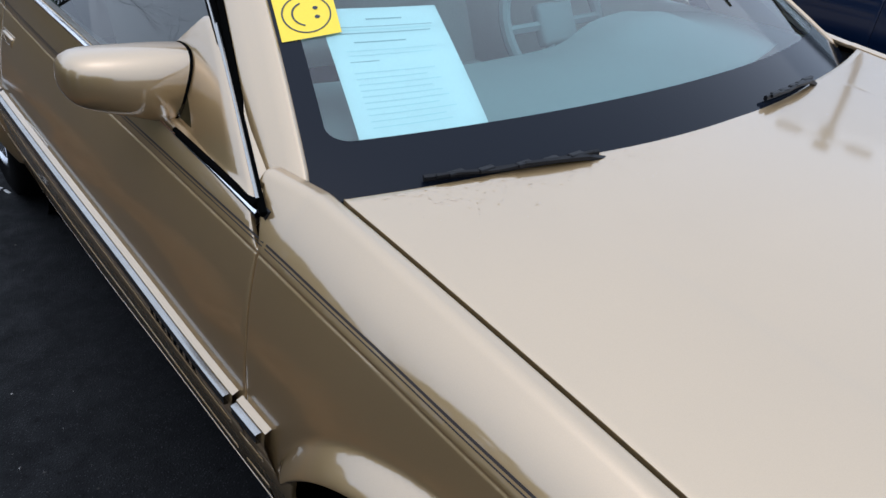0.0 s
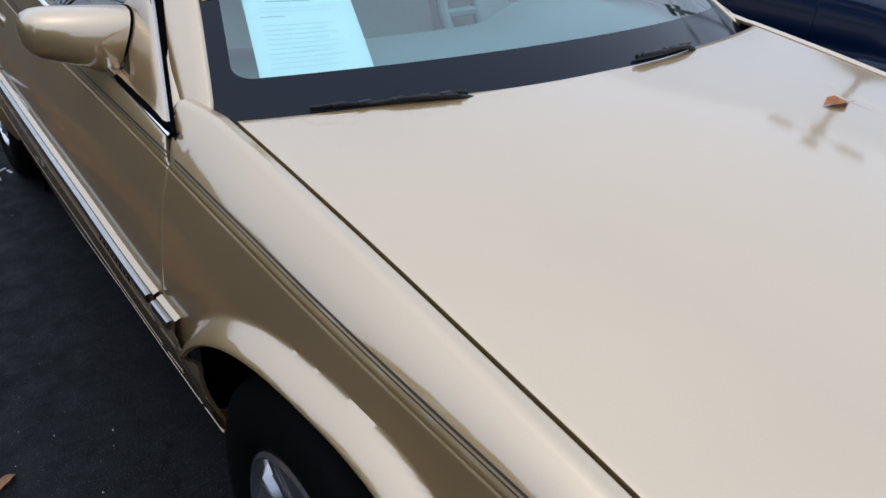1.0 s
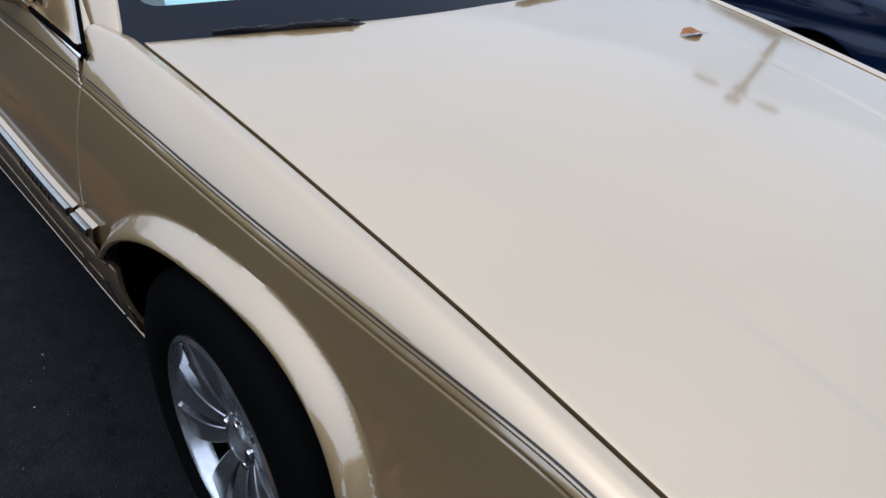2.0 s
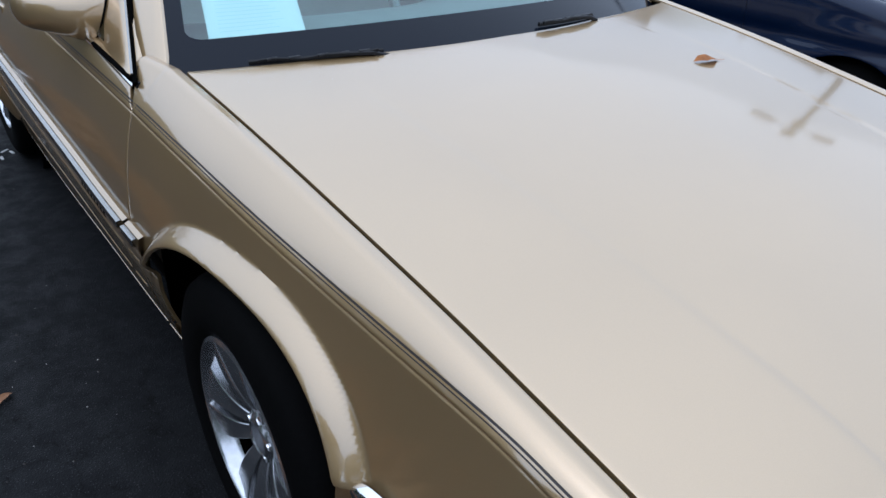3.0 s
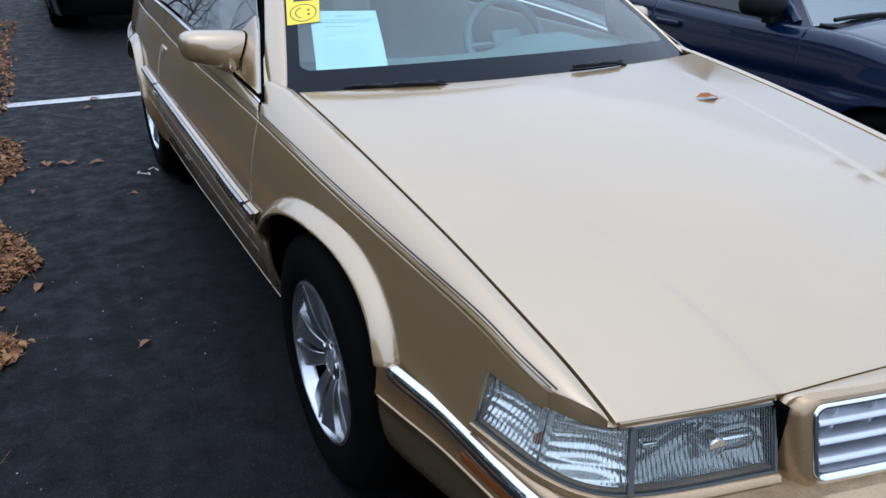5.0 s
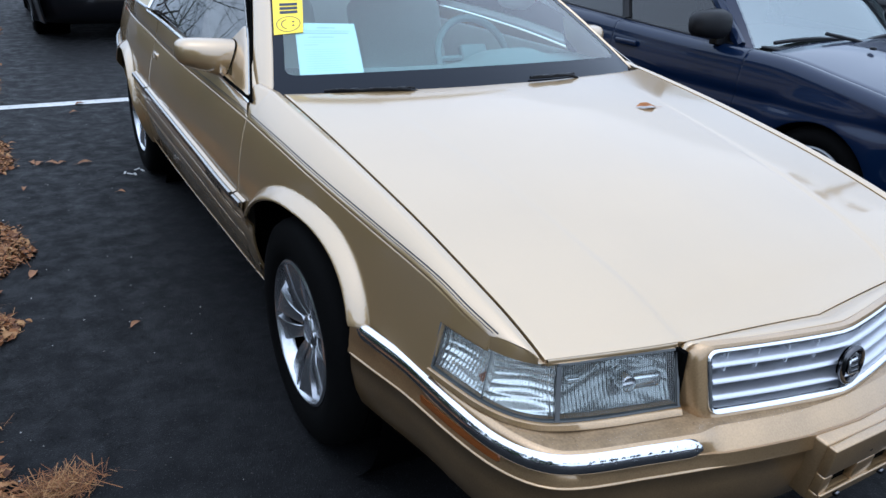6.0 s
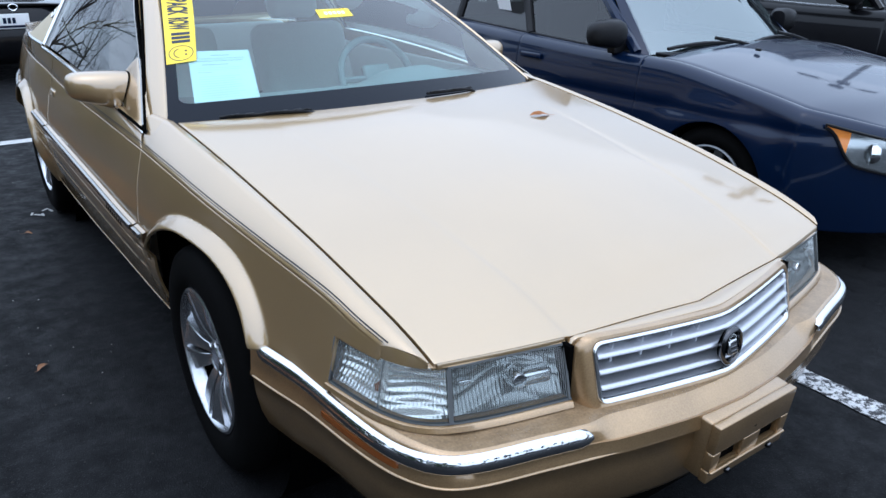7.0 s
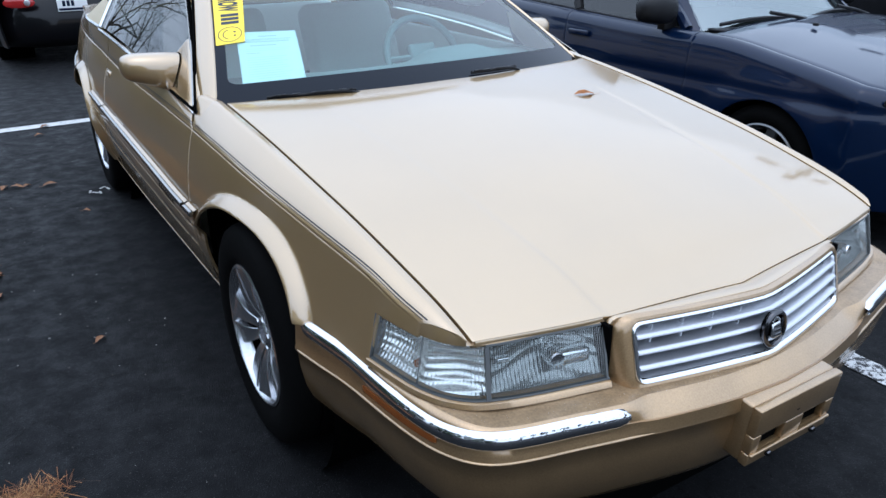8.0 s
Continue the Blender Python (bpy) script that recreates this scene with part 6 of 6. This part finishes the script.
def leaf_data(length, width, curl, seed, n=7, fold=0.35):
    """A curled dry leaf along x with a midrib fold and a stalk."""
    rnd = random.Random(seed)
    verts, faces = [], []
    for i in range(n):
        t = i / (n - 1)
        w2 = width * math.sin(math.pi * min(0.04 + t * 0.96, 1)) ** 0.8 * (1 + rnd.uniform(-0.15, 0.15)) * 0.5
        bend = curl * math.sin(math.pi * t) + rnd.uniform(-0.1, 0.1) * curl
        for s, up in ((-1, fold), (0, 0.0), (1, fold)):
            verts.append(((t - 0.5) * length, s * w2, bend + up * w2 * (1 + rnd.uniform(-0.4, 0.4))))
    for i in range(n - 1):
        for j in range(2):
            a = i * 3 + j
            faces.append([a, a + 3, a + 4, a + 1])
    k = len(verts)
    verts += [(-length * 0.5, -0.0012, 0), (-length * 0.5, 0.0012, 0), (-length * 0.75, 0.0012 + width * 0.1, 0.002), (-length * 0.75, -0.0012 + width * 0.1, 0.002)]
    faces.append([k, k + 1, k + 2, k + 3])
    return verts, faces


def hood_normal(x, y):
    e = 0.01
    return Vector((-(hood_z(x + e, y) - hood_z(x - e, y)) / (2 * e), -(hood_z(x, y + e) - hood_z(x, y - e)) / (2 * e), 1))


hx, hy = 0.362, -0.010
fallen = part("fallen_leaf", moved(leaf_data(0.088, 0.034, 0.006, 3, fold=0.2), pose(0, 0, 0, 0, 0, 170)), HOODLEAF)
fallen.matrix_world = Matrix.Translation((hx, hy, hood_z(hx, hy) + 0.0012)) @ hood_normal(hx, hy).to_track_quat("Z", "Y").to_matrix().to_4x4() @ pose(0, 0, 0, 0, 0, -18)
tagged(fallen, "single brown dry leaf lying on the hood", "leaf", "fallen leaves")
for k, (x, y, size, turn) in enumerate(((-1.222, 0.860, 0.05, 40), (-1.178, 3.005, 0.085, 10), (-1.060, 2.39, 0.05, -30), (-1.534, 1.474, 0.07, 70), (-1.05, 4.60, 0.08, 20), (-1.36, 3.07, 0.08, 150), (-1.42, 3.09, 0.07, 60), (-1.30, 3.05, 0.06, 20), (-1.46, 3.12, 0.06, 110), (-1.52, 2.64, 0.05, 80), (-1.12, 4.33, 0.07, 200), (-1.55, 3.60, 0.05, 10))):
    ob = part("fallen_leaf", moved(leaf_data(size, size * 0.5, 0.008, 20 + k), pose(0, 0, 0.004, 0, 0, turn)), LEAF)
    ob.matrix_world = Matrix.Translation((x, y, 0.0))
    tagged(ob, "single brown dry leaf lying on the asphalt", "leaf", "fallen leaves")

# drifted leaves and pine needles along the edge of the bay: one heap of many
edge_x = spline([-0.3, 0.04, 0.13, 0.24, 0.35, 0.40, 0.50, 0.66, 0.82, 0.89, 1.03, 1.23, 1.41, 1.54, 1.70, 1.90, 2.21, 2.55, 2.87, 3.16, 3.54, 4.03, 4.6, 5.58, 6.93, 9.1],
                [-1.60, -1.64, -1.66, -1.70, -1.73, -1.69, -1.80, -1.86, -1.75, -1.67, -1.60, -1.71, -1.70, -1.63, -1.53, -1.56, -1.67, -1.74, -1.67, -1.57, -1.59, -1.75, -1.65, -1.59, -1.62, -1.49])
rnd = random.Random(11)
heap_v, heap_f = [], []
for k in range(9000):
    y = rnd.uniform(-0.3, 9.0) if rnd.random() < 0.35 else rnd.uniform(-0.3, 4.5)
    far = abs(rnd.gauss(0, 1)) * 0.20
    x = edge_x(y) + 0.01 - far + (rnd.uniform(0, 0.06) if rnd.random() < 0.05 else 0)
    tuft = k % 18 == 0
    if tuft:
        x, y = rnd.gauss(-1.545, 0.045), rnd.gauss(0.03, 0.03)
    size = rnd.uniform(0.018, 0.05)
    depth = min(0.05, max(0.0, (edge_x(y) - x) * 0.3)) + (0.012 if tuft else 0)
    m = Matrix.Translation((x, y, 0.004 + rnd.uniform(0, depth))) @ pose(0, 0, 0, rnd.uniform(-32, 32), rnd.uniform(-32, 32), rnd.uniform(0, 360))
    if tuft or k % 3 == 0:
        # a pair of needles
        size, a = rnd.uniform(0.05, 0.10), rnd.uniform(-0.2, 0.2)
        v = [(-size / 2, -0.0009, 0), (size / 2, -0.0009 + a * size, 0.004), (size / 2, 0.0009 + a * size, 0.004), (-size / 2, 0.0009, 0)]
        f = [[0, 1, 2, 3]]
    else:
        v, f = leaf_data(size, size * rnd.uniform(0.35, 0.7), 0.01 * rnd.random(), k, 4)
    v, f = moved((v, f), m)
    heap_f += [[i + len(heap_v) for i in face] for face in f]
    heap_v += v
heap = part("leaf_litter", (heap_v, heap_f), HEAPLEAF)
tagged(heap, "drift of orange-brown fallen leaves along the bay's edge", "leaves", kind="stuff")

# grit and crumbs scattered on the asphalt
rnd = random.Random(23)
grit_v, grit_f = [], []
for k in range(260):
    x, y, r = rnd.uniform(-1.75, -0.95), rnd.uniform(-0.2, 4.4), rnd.uniform(0.0015, 0.005)
    b = len(grit_v)
    grit_v += [(x + r * rnd.uniform(0.6, 1.2) * math.cos(a), y + r * rnd.uniform(0.6, 1.2) * math.sin(a), 0.0) for a in (0.2, 1.5, 2.8, 4.1, 5.2)] + [(x, y, r * 0.8)]
    grit_f += [[b + j, b + (j + 1) % 5, b + 5] for j in range(5)]
grit = part("grit", (grit_v, grit_f), GRIT)
tagged(grit, "pale grit and crumbs scattered on the asphalt", "grit", kind="stuff")

# rain drops on the hood, bumper ledge and chrome
rnd = random.Random(5)
dv, df = [], []


def drop(p, n, r):
    n = Vector(n).normalized()
    q = n.to_track_quat("Z", "Y").to_matrix()
    k, steps = len(dv), 8
    e = rnd.uniform(0.75, 1.3)
    for ring_r, up in ((1.0, 0.0), (0.8, 0.10), (0.4, 0.17)):
        for j in range(steps):
            t = 2 * math.pi * j / steps
            dv.append(tuple(Vector(p) + q @ Vector((r * ring_r * math.cos(t) * e, r * ring_r * math.sin(t) / e, r * up))))
    dv.append(tuple(Vector(p) + n * r * 0.19))
    for a in range(2):
        for j in range(steps):
            df.append([k + a * steps + j, k + a * steps + (j + 1) % steps, k + (a + 1) * steps + (j + 1) % steps, k + (a + 1) * steps + j])
    for j in range(steps):
        df.append([k + 2 * steps + j, k + 2 * steps + (j + 1) % steps, k + 3 * steps])


for k in range(700):
    x = rnd.uniform(-0.7, 0.7)
    y = hood_back(x) - 0.006 - abs(rnd.gauss(0, 0.045))
    if k % 60 == 0:
        y = rnd.uniform(-0.85, 0.2)
    drop((x, y, hood_z(x, y) - 0.0003), hood_normal(x, y), rnd.uniform(0.001, 0.0024))
drops = part("rain_drops", (dv, df), BEAD)
tagged(drops, "beads of rain water along the hood's rear edge", "water", kind="stuff")
dv, df = [], []
for k in range(260):
    s = rnd.uniform(0.35, 1.0) * ARC[-1] / 2
    x, y = np.interp(s, ARC, [q[0] for q in PLAN]), np.interp(s, ARC, [q[1] for q in PLAN])
    nx, ny = np.interp(s, ARC, [q.x for q in PN]), np.interp(s, ARC, [q.y for q in PN])
    o = rnd.uniform(-0.055, -0.028)
    drop((x + nx * o, y + ny * o, ledge_z(x) - 0.0005 - 0.004 * smooth((0.42 - abs(x)) / 0.07)), (0, 0, 1), rnd.uniform(0.001, 0.0026))
for k in range(150):
    s = rnd.uniform(0.45, 0.99) * END
    x, y = np.interp(s, ARC, [q[0] for q in PLAN]), np.interp(s, ARC, [q[1] for q in PLAN])
    nx, ny = np.interp(s, ARC, [q.x for q in PN]), np.interp(s, ARC, [q.y for q in PN])
    o, dz = rnd.choice(((0.0105, 0.0135), (0.007, 0.018), (0.012, 0.009)))
    drop((x + nx * o, y + ny * o, bar_z(s) + dz), (nx, ny, 1.2), rnd.uniform(0.0015, 0.0042))
drops = part("rain_drops", (dv, df), WATER)
tagged(drops, "beads of rain water on the coupe's chrome bumper bar", "water", kind="stuff")
